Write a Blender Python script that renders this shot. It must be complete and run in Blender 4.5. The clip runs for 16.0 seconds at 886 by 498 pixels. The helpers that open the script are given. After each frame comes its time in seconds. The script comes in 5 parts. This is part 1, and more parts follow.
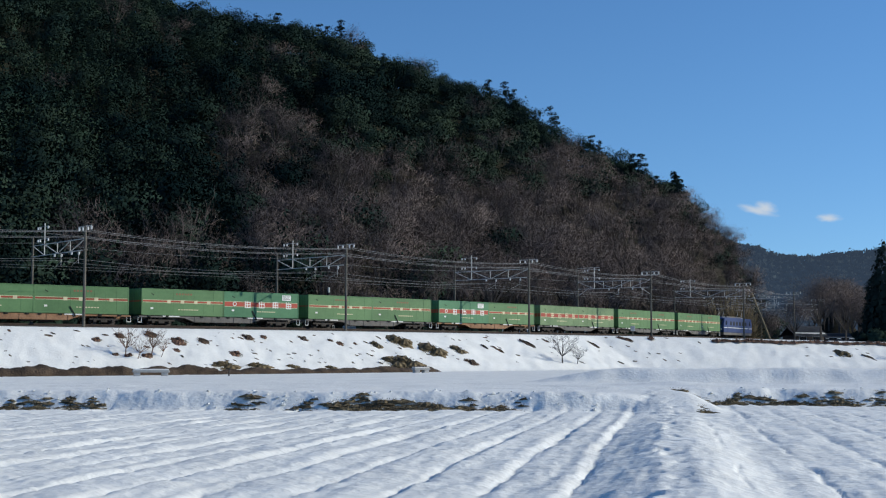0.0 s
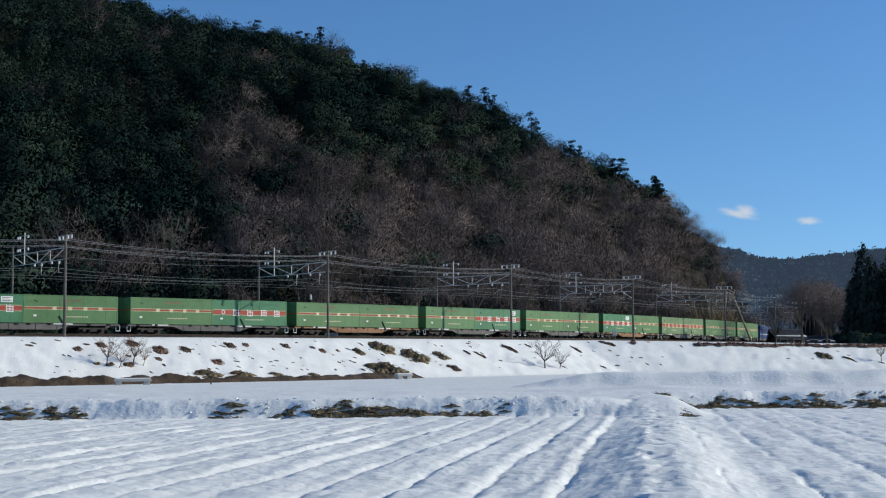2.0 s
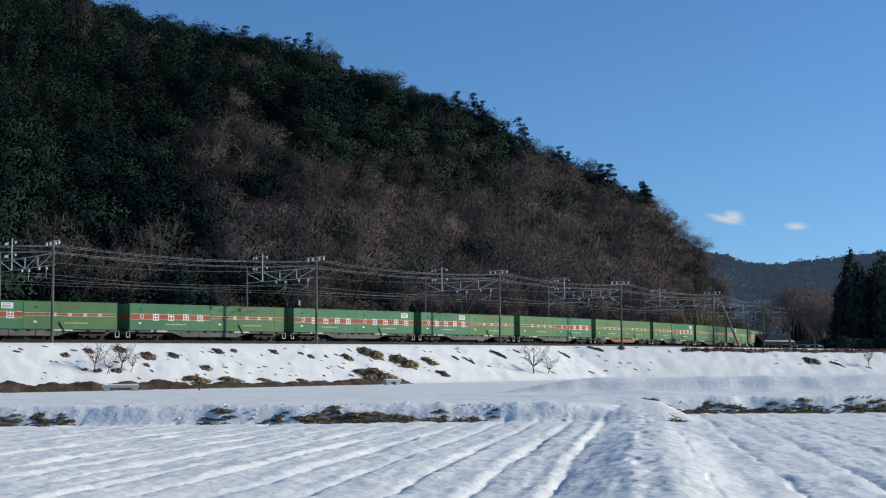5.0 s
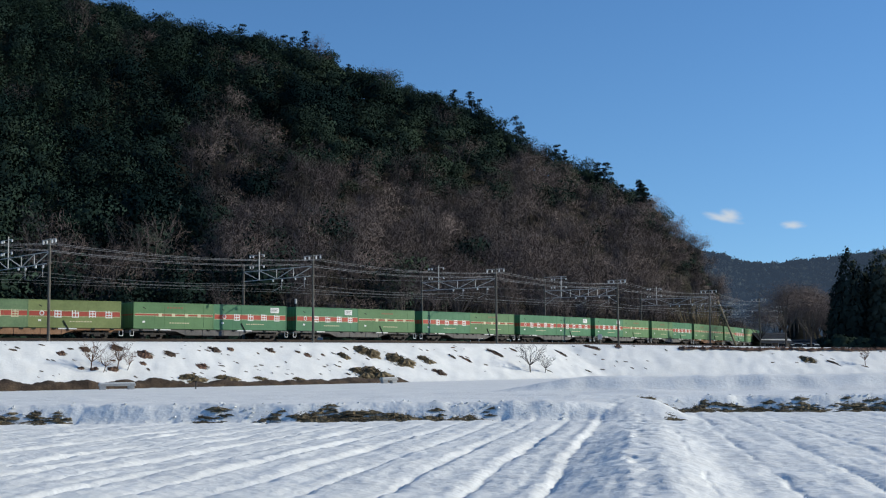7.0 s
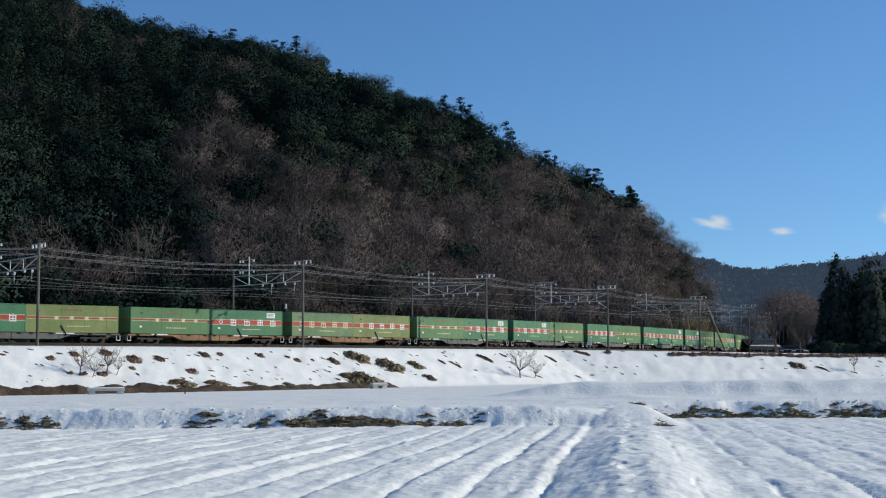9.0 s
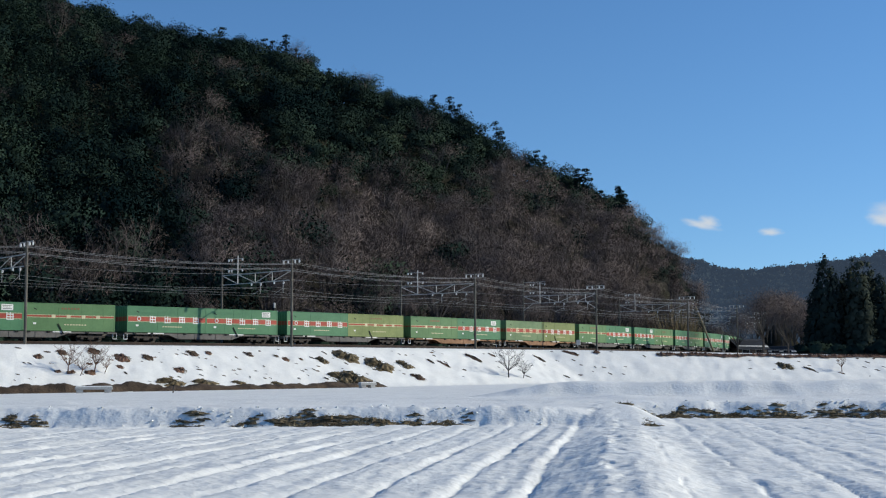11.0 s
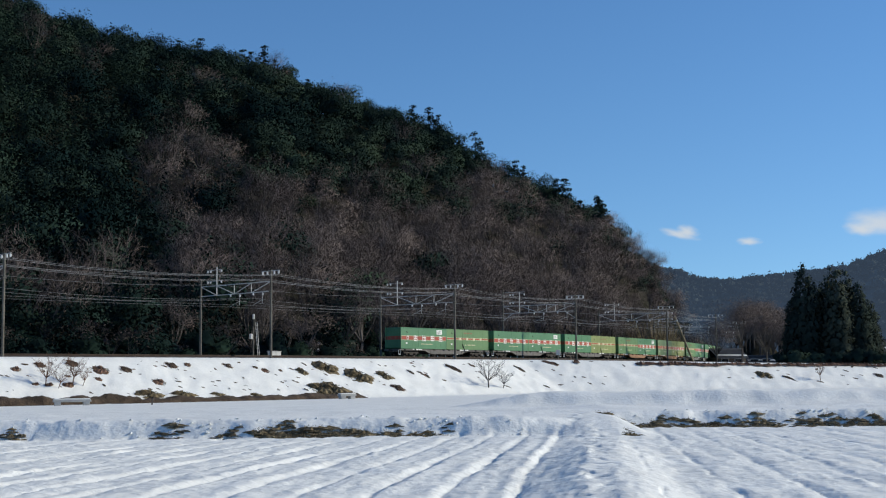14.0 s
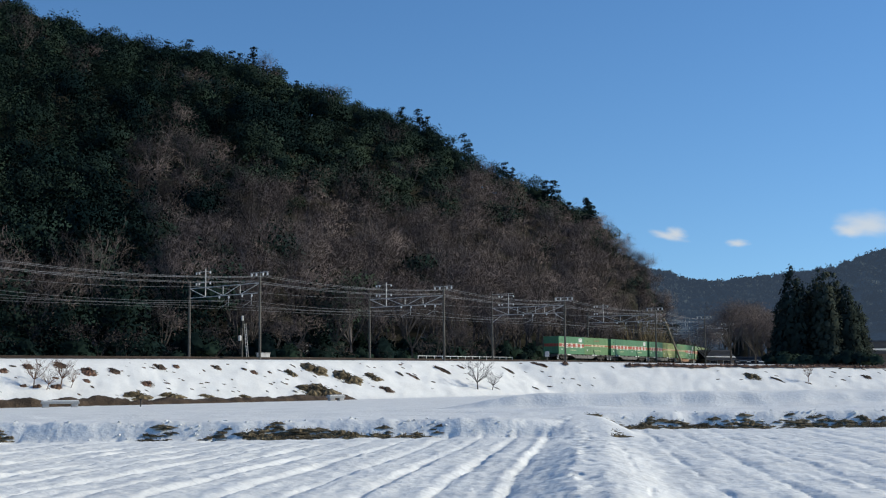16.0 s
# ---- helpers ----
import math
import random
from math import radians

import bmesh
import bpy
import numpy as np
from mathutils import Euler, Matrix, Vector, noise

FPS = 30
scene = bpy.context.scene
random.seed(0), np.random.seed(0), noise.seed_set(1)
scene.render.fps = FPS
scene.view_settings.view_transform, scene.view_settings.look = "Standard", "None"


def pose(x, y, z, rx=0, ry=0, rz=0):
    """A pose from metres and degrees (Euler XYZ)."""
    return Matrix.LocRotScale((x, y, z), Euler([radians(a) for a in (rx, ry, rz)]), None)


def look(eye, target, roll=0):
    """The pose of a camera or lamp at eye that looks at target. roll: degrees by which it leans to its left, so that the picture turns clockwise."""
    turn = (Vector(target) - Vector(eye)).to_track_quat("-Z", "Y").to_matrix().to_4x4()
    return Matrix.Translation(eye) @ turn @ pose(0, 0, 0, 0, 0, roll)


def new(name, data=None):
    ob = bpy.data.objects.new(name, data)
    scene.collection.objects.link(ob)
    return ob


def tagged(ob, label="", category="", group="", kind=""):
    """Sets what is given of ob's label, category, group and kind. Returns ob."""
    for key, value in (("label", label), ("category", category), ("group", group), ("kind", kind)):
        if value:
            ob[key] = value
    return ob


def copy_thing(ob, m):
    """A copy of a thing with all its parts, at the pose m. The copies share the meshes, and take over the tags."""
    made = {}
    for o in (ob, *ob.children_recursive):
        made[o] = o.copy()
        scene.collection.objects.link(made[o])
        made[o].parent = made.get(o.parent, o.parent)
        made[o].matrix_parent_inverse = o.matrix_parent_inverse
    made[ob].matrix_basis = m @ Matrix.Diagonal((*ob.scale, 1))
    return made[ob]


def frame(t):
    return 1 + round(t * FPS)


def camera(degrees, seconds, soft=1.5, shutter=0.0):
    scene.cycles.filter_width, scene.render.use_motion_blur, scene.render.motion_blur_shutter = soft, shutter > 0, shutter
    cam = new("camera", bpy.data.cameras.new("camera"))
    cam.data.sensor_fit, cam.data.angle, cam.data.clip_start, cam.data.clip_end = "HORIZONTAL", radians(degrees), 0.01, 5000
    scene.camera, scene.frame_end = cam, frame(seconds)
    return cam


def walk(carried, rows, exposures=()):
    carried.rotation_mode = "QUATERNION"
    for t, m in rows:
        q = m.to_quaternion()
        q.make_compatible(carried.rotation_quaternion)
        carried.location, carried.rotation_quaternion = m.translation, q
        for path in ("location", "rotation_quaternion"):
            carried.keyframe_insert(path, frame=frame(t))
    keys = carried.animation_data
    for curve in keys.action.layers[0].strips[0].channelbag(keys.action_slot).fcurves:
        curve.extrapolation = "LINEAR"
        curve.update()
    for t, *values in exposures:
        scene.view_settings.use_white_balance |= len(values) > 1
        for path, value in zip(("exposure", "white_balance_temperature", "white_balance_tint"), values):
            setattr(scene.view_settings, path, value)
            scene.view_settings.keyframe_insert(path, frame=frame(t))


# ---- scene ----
# ---------------------------------------------------------------- camera
EYE = 1.75            # eye height over the near field; field level is z = 0
TURNS = [  # seconds, pan, tilt, roll in degrees
    (0.0, -1.108, 4.466, 0.089), (0.5, -0.703, 4.482, -0.087), (1.0, -0.493, 4.509, -0.279), (1.5, -0.388, 4.574, -0.405),
    (2.0, -0.313, 4.721, -0.472), (2.5, -0.234, 4.899, -0.525), (3.0, -0.113, 5.036, -0.582), (3.5, 0.000, 5.100, -0.600),
    (4.0, 0.099, 5.082, -0.595), (6.5, 0.261, 4.802, -0.510), (7.0, 0.327, 4.895, -0.528), (7.5, 0.415, 4.972, -0.540),
    (8.0, 0.516, 5.040, -0.536), (8.5, 0.622, 5.080, -0.510), (9.0, 0.756, 5.120, -0.429), (11.5, 1.310, 5.095, -0.295),
    (12.0, 1.392, 5.131, -0.345), (12.5, 1.558, 5.234, -0.395), (13.0, 1.778, 5.362, -0.446), (13.5, 1.981, 5.466, -0.498),
    (14.0, 2.124, 5.542, -0.560), (14.5, 2.220, 5.584, -0.602), (15.0, 2.316, 5.611, -0.624), (15.5, 2.439, 5.615, -0.595),
    (16.0, 2.596, 5.609, -0.579)]
cam = camera(36.9, 16.0, soft=1.15)


def aim(pan, tilt, roll):
    p, t = radians(pan), radians(tilt)
    way = Vector((math.sin(p) * math.cos(t), math.cos(p) * math.cos(t), math.sin(t)))
    return look((0, 0, EYE), Vector((0, 0, EYE)) + 10 * way, roll)


walk(cam, [(t, aim(a, b, c)) for t, a, b, c in TURNS], [(0.0, 0.0, 6450, 4), (4.0, 0.0, 6500, 4), (8.0, 0.04, 6600, 4), (16.0, 0.06, 6700, 4)])

# ---------------------------------------------------------------- world and sun
SUN_AZ, SUN_EL = 80.0, 24.0      # azimuth clockwise from the y axis, elevation
world = bpy.data.worlds.new("sky")
scene.world = world
world.use_nodes = True
wn = world.node_tree
sky = wn.nodes.new("ShaderNodeTexSky")
sky.sky_type, sky.sun_disc = "NISHITA", False
sky.sun_elevation, sky.sun_rotation = radians(SUN_EL), radians(SUN_AZ)
sky.altitude, sky.air_density, sky.dust_density, sky.ozone_density = 150, 1.0, 0.0, 4.6
# the clear winter air keeps the sky deep blue down to the ridges
lift = wn.nodes.new("ShaderNodeVectorMath")
lift.operation, lift.inputs[1].default_value = "ADD", (0, 0, 0.08)
wn.links.new(wn.nodes.new("ShaderNodeTexCoord").outputs["Generated"], lift.inputs[0])
wn.links.new(lift.outputs[0], sky.inputs["Vector"])
rich = wn.nodes.new("ShaderNodeHueSaturation")
rich.inputs["Saturation"].default_value = 1.12
rich.inputs["Hue"].default_value = 0.505
wn.links.new(sky.outputs[0], rich.inputs["Color"])
wn.links.new(rich.outputs[0], wn.nodes["Background"].inputs[0])
wn.nodes["Background"].inputs[1].default_value = 0.14
sun_data = bpy.data.lights.new("sun", "SUN")
sun_data.energy, sun_data.angle, sun_data.color = 3.95, radians(0.55), (1.0, 0.93, 0.83)
sun = new("sun", sun_data)
az, el = radians(SUN_AZ), radians(SUN_EL)
sun.matrix_world = look((80 * math.sin(az), 80 * math.cos(az), 90), Vector((80 * math.sin(az), 80 * math.cos(az), 90)) - Vector((math.sin(az) * math.cos(el), math.cos(az) * math.cos(el), math.sin(el))))

# ---------------------------------------------------------------- materials


def material(name, base, rough=0.8, metal=0.0, vary=0.25, scale=2.0, fine=12.0, bump=0.0, bump_scale=20.0, tint=None, island=0.0, each=0.0, spec=0.3, space="Object", tone=0.0):
    """A two-scale mottled surface: base colour varied by a broad and a fine noise, by island or by object, with a fine relief."""
    m = bpy.data.materials.new(name)
    m.use_nodes = True
    t = m.node_tree
    n, l = t.nodes, t.links
    b = n["Principled BSDF"]
    b.inputs["Roughness"].default_value, b.inputs["Metallic"].default_value = rough, metal
    b.inputs["Specular IOR Level"].default_value = spec
    co = n.new("ShaderNodeTexCoord").outputs[space]
    value = None
    for sc, amount in ((scale, vary), (fine, vary * 0.6)):
        tex = n.new("ShaderNodeTexNoise")
        tex.inputs["Scale"].default_value, tex.inputs["Detail"].default_value = sc, 4
        l.new(co, tex.inputs["Vector"])
        r = n.new("ShaderNodeMapRange")
        r.inputs["From Min"].default_value, r.inputs["From Max"].default_value = 0.3, 0.7
        r.inputs["To Min"].default_value, r.inputs["To Max"].default_value = 1 - amount, 1 + amount
        l.new(tex.outputs["Fac"], r.inputs["Value"])
        if value is None:
            value, first = r.outputs[0], tex
        else:
            mul = n.new("ShaderNodeMath")
            mul.operation = "MULTIPLY"
            l.new(value, mul.inputs[0]), l.new(r.outputs[0], mul.inputs[1])
            value = mul.outputs[0]
    for amount, source in ((island, ("ShaderNodeNewGeometry", "Random Per Island")), (each, ("ShaderNodeObjectInfo", "Random"))):
        if amount:
            src = n.new(source[0]).outputs[source[1]]
            r = n.new("ShaderNodeMapRange")
            r.inputs["To Min"].default_value, r.inputs["To Max"].default_value = 1 - amount, 1 + amount
            l.new(src, r.inputs["Value"])
            mul = n.new("ShaderNodeMath")
            mul.operation = "MULTIPLY"
            l.new(value, mul.inputs[0]), l.new(r.outputs[0], mul.inputs[1])
            value = mul.outputs[0]
    mix = n.new("ShaderNodeMix")
    mix.data_type, mix.blend_type = "RGBA", "MIX"
    mix.inputs[6].default_value = (*base, 1)
    mix.inputs[7].default_value = (*(tint or base), 1)
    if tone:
        # each crown's tone lies between the two colours and can carry light and shade
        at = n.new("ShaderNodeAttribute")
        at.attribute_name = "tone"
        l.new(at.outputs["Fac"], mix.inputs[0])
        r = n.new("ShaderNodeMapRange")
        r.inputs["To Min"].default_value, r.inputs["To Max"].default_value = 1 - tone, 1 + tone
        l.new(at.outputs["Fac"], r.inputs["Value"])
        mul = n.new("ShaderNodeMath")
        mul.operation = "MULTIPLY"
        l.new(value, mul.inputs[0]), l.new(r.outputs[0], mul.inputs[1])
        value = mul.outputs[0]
    else:
        l.new(first.outputs["Fac"], mix.inputs[0])
    sc = n.new("ShaderNodeVectorMath")
    sc.operation = "SCALE"
    l.new(mix.outputs[2], sc.inputs[0]), l.new(value, sc.inputs["Scale"])
    l.new(sc.outputs[0], b.inputs["Base Color"])
    if bump:
        tex = n.new("ShaderNodeTexNoise")
        tex.inputs["Scale"].default_value, tex.inputs["Detail"].default_value = bump_scale, 6
        l.new(co, tex.inputs["Vector"])
        bu = n.new("ShaderNodeBump")
        bu.inputs["Strength"].default_value, bu.inputs["Distance"].default_value = 1.0, bump
        l.new(tex.outputs["Fac"], bu.inputs["Height"])
        l.new(bu.outputs[0], b.inputs["Normal"])
    return m


M_SNOW = material("snow", (0.875, 0.865, 0.81), 0.65, vary=0.07, scale=0.6, fine=4, bump=0.03, bump_scale=6.0, tint=(0.82, 0.815, 0.77))
M_EARTH = material("earth", (0.048, 0.032, 0.024), 0.95, vary=0.5, scale=0.8, fine=7, bump=0.12, bump_scale=7, tint=(0.085, 0.060, 0.038))
M_BALLAST = material("ballast", (0.06, 0.05, 0.045), 0.95, vary=0.45, scale=1.2, fine=14, bump=0.05, bump_scale=16, tint=(0.085, 0.07, 0.055))
M_RAIL = material("rail_steel", (0.07, 0.05, 0.038), 0.6, metal=0.2, vary=0.25)
# near-black blue-green bases: shade and haze over the hill are in these colours
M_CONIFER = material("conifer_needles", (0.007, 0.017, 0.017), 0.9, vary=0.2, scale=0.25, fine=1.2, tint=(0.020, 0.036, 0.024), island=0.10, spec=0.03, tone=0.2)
M_EVERGREEN = material("evergreen_leaves", (0.010, 0.026, 0.025), 0.9, vary=0.2, scale=0.25, fine=1.2, tint=(0.034, 0.052, 0.034), island=0.10, spec=0.03, tone=0.25)
# lighter than the hill's conifers: the grove's sunlit look is in the colour
M_CEDAR = material("sunlit_cedar", (0.032, 0.046, 0.038), 0.9, vary=0.25, scale=0.3, fine=1.5, tint=(0.060, 0.068, 0.048), island=0.12, spec=0.03, tone=0.2)
M_TWIG = material("winter_twigs", (0.080, 0.071, 0.073), 0.95, vary=0.2, scale=0.2, fine=1.0, tint=(0.165, 0.134, 0.122), island=0.15, spec=0.04, tone=0.2)
M_BARK = material("bark", (0.080, 0.072, 0.066), 0.95, vary=0.35, scale=0.3, fine=3, tint=(0.105, 0.094, 0.086), spec=0.05)
M_FLOOR = material("forest_floor", (0.04, 0.034, 0.026), 0.98, vary=0.4, scale=0.06, fine=0.8, tint=(0.026, 0.028, 0.02), spec=0.0)
M_GRASS = material("dry_grass", (0.17, 0.125, 0.072), 0.95, vary=0.45, scale=0.7, fine=6, tint=(0.125, 0.10, 0.055), island=0.35, bump=0.06, bump_scale=14)
M_WEED = material("dead_weed", (0.12, 0.062, 0.042), 0.95, vary=0.4, scale=1, fine=6, tint=(0.20, 0.12, 0.08), island=0.3)
M_STEEL = material("galvanised_steel", (0.53, 0.52, 0.49), 0.8, metal=0.0, vary=0.2, scale=1.2, fine=8)
M_POLE = material("concrete_pole", (0.125, 0.115, 0.095), 0.85, vary=0.25, scale=0.8, fine=7)
M_WIRE = material("wire", (0.33, 0.33, 0.325), 0.5, metal=0.2, vary=0.1)
M_PORCELAIN = material("porcelain", (0.66, 0.66, 0.64), 0.4, vary=0.05)
M_GREEN = material("green_container_paint", (0.064, 0.200, 0.098), 0.5, vary=0.12, scale=0.4, fine=4, tint=(0.085, 0.210, 0.104), each=0.05, bump=0.004, bump_scale=3)
M_LEAF = material("leaf_green_container_paint", (0.095, 0.208, 0.082), 0.55, vary=0.12, scale=0.4, fine=4, tint=(0.116, 0.212, 0.09), each=0.05, bump=0.004, bump_scale=3)
M_FADED = material("faded_green_paint", (0.125, 0.225, 0.105), 0.6, vary=0.16, scale=0.5, fine=4, tint=(0.16, 0.22, 0.11), each=0.08)
M_OLIVE = material("olive_green_paint", (0.185, 0.245, 0.08), 0.6, vary=0.15, scale=0.5, fine=4, tint=(0.21, 0.24, 0.09), each=0.08)
M_RED = material("red_stripe_paint", (0.42, 0.055, 0.035), 0.55, vary=0.15, scale=0.6, fine=5, tint=(0.36, 0.08, 0.05), each=0.15)
M_FADED_RED = material("faded_red_paint", (0.22, 0.12, 0.06), 0.6, vary=0.2, scale=1, fine=6)
M_CREAM = material("cream_paint", (0.62, 0.56, 0.36), 0.6, vary=0.12, scale=1, fine=6)
M_WHITE = material("white_paint", (0.78, 0.78, 0.74), 0.55, vary=0.08, scale=1, fine=8)
M_GASKET = material("dark_rubber", (0.02, 0.022, 0.02), 0.8, vary=0.2)
M_GREY = material("grey_wagon_paint", (0.17, 0.165, 0.155), 0.7, vary=0.3, scale=0.9, fine=6, tint=(0.11, 0.10, 0.09))
M_ORANGE = material("rusty_orange_wagon_paint", (0.33, 0.17, 0.085), 0.75, vary=0.3, scale=0.9, fine=6, tint=(0.25, 0.15, 0.09))
M_BOGIE = material("dirty_bogie_steel", (0.055, 0.048, 0.042), 0.85, metal=0.0, vary=0.35, scale=2, fine=9)
M_BLUE = material("blue_locomotive_paint", (0.028, 0.055, 0.165), 0.5, vary=0.1, scale=0.8, fine=5)
M_GLASS = material("dark_window_glass", (0.012, 0.014, 0.016), 0.08, vary=0.05, spec=0.6)

# ---------------------------------------------------------------- mesh helpers


def mesh_object(name, verts, faces, mat, parent=None, smooth=False, label=""):
    """One mesh object from arrays of vertices and of faces that all have as many corners."""
    v, f = np.asarray(verts, dtype=np.float32).reshape(-1, 3), np.asarray(faces, dtype=np.int32)
    k = f.shape[1]
    me = bpy.data.meshes.new(name)
    me.vertices.add(len(v)), me.loops.add(f.size), me.polygons.add(len(f))
    me.vertices.foreach_set("co", v.ravel())
    me.loops.foreach_set("vertex_index", f.ravel())
    me.polygons.foreach_set("loop_start", np.arange(0, f.size, k, dtype=np.int32))
    me.polygons.foreach_set("loop_total", np.full(len(f), k, dtype=np.int32))
    me.polygons.foreach_set("use_smooth", np.full(len(f), smooth))
    me.update(calc_edges=True)
    me.materials.append(mat)
    ob = new(name, me)
    ob.parent = parent
    if label:
        ob["label"] = label
    return ob


def part(name, bm, mat, parent=None, label="", smooth=False):
    """Links a bmesh as one mesh object under a thing or a part."""
    me = bpy.data.meshes.new(name)
    for f in bm.faces:
        f.smooth = smooth
    bm.to_mesh(me)
    bm.free()
    me.materials.append(mat)
    ob = new(name, me)
    ob.parent = parent
    if label:
        ob["label"] = label
    return ob


def thing(name, label, category, group="", kind=""):
    return tagged(new(name), label, category, group, kind)


def box(bm, x0, x1, y0, y1, z0, z1, bevel=0.0):
    r = bmesh.ops.create_cube(bm, size=1.0, matrix=Matrix.LocRotScale(((x0 + x1) / 2, (y0 + y1) / 2, (z0 + z1) / 2), None, (abs(x1 - x0), abs(y1 - y0), abs(z1 - z0))))
    if bevel:
        edges = list({e for v in r["verts"] for e in v.link_edges})
        bmesh.ops.bevel(bm, geom=edges, offset=bevel, segments=1, affect="EDGES")
    return bm


def rod(bm, a, b, r0, r1=None, n=8):
    """A tapered round bar from a to b."""
    a, b = Vector(a), Vector(b)
    d = b - a
    m = Matrix.Translation((a + b) / 2) @ d.to_track_quat("Z", "Y").to_matrix().to_4x4()
    bmesh.ops.create_cone(bm, cap_ends=True, segments=n, radius1=r0, radius2=r0 if r1 is None else r1, depth=d.length, matrix=m)
    return bm


def bar(bm, a, b, w, h):
    """A square bar from a to b."""
    a, b = Vector(a), Vector(b)
    d = b - a
    m = Matrix.Translation((a + b) / 2) @ d.to_track_quat("Z", "Y").to_matrix().to_4x4() @ Matrix.Diagonal((w, h, d.length, 1))
    bmesh.ops.create_cube(bm, size=1.0, matrix=m)
    return bm


def fbm(x, y, seed=0, octaves=4, size=1.0):
    """Smooth value noise on arrays, in about -1..1."""
    out, amp, tot = 0, 1.0, 0
    for o in range(octaves):
        k = 2 ** o / size
        u, v = x * k + 17.3 * seed + 5.1 * o, y * k - 9.7 * seed + 3.3 * o
        i, j = np.floor(u), np.floor(v)
        fu, fv = u - i, v - j
        fu, fv = fu * fu * (3 - 2 * fu), fv * fv * (3 - 2 * fv)

        def h(a, b):
            w = np.sin(a * 127.1 + b * 311.7 + seed * 74.7) * 43758.5453
            return (w - np.floor(w)) * 2 - 1
        out = out + amp * ((h(i, j) * (1 - fu) + h(i + 1, j) * fu) * (1 - fv) + (h(i, j + 1) * (1 - fu) + h(i + 1, j + 1) * fu) * fv)
        tot, amp = tot + amp, amp * 0.5
    return out / tot * 1.6


# ---------------------------------------------------------------- the line of the railway
# The near side of the far track's train, along its length s: a bend to the left, then straight.
S = np.arange(-330.0, 640.5, 1.0)
BEND = np.interp(S, [-120, -60, -40, 0, 40, 80, 120, 160, 200, 250, 268], [0, -.0034, -.00356, -.00317, -.00279, -.00255, -.00265, -.0026, -.0028, -.0028, 0])
HEAD = np.concatenate([[0], np.cumsum((BEND[1:] + BEND[:-1]) / 2)])
HEAD += 0.8593 - np.interp(0, S, HEAD)
LX = np.concatenate([[0], np.cumsum(np.sin((HEAD[1:] + HEAD[:-1]) / 2))])
LY = np.concatenate([[0], np.cumsum(np.cos((HEAD[1:] + HEAD[:-1]) / 2))])
LX += -38.5 - np.interp(0, S, LX)
LY += 123.66 - np.interp(0, S, LY)
RAIL_Z = EYE + 2.58
FORM_Z = RAIL_Z - 0.36         # level of the bank's crest
HALF = 1.25


def line(s, q=0.0, z=0.0):
    """The place s metres along the far track's centre line and q metres beside it, towards the field."""
    h = np.interp(s, S, HEAD)
    return Vector((float(np.interp(s, S, LX) + (q - HALF) * math.cos(h)), float(np.interp(s, S, LY) - (q - HALF) * math.sin(h)), z))


def along(s, q=0.0, z=0.0, turn=0.0):
    """A pose on the line whose x axis points along it."""
    p = line(s, q, z)
    return pose(p.x, p.y, p.z, 0, 0, 90 - math.degrees(float(np.interp(s, S, HEAD))) + turn)


# the crest of the bank: beside the line at first, then straight on to the side of the bend
CREST_Q = 8.2
crest = [line(s, CREST_Q) for s in range(-330, 75, 3)]
out_dir = Vector((math.sin(radians(66)), math.cos(radians(66)), 0))
c0 = crest[-1]
crest += [c0 + out_dir * k for k in range(4, 500, 8)]
CX, CY = np.array([p.x for p in crest]), np.array([p.y for p in crest])
N_BEND = len(range(-330, 75, 3))


def crest_distance(x, y):
    """Signed distance to the crest (positive on the field's side) and metres past the point where it leaves the line."""
    x, y = np.asarray(x, float), np.asarray(y, float)
    best, dist, past = np.full(x.shape, 1e9), np.zeros(x.shape), np.zeros(x.shape)
    far = x.size < 400
    order = range(len(CX) - 1)
    if far:
        k = int(np.argmin(np.hypot(CX - x.mean(), CY - y.mean())))
        order = range(max(0, k - 8), min(len(CX) - 1, k + 8))
    for i in order:
        ax, ay, dx, dy = CX[i], CY[i], CX[i + 1] - CX[i], CY[i + 1] - CY[i]
        L = math.hypot(dx, dy)
        t = np.clip(((x - ax) * dx + (y - ay) * dy) / L ** 2, 0, 1)
        ex, ey = x - ax - t * dx, y - ay - t * dy
        d = np.hypot(ex, ey)
        m = d < best
        side = np.sign(ex * dy - ey * dx)
        best = np.where(m, d, best)
        dist = np.where(m, side * d, dist)
        past = np.where(m, max(0, i - N_BEND) * 8 + t * L * (i >= N_BEND), past)
    return dist, past


def smooth(a, b, x):
    t = np.clip((x - a) / (b - a), 0, 1)
    return t * t * (3 - 2 * t)


FURROW = radians(8.6)


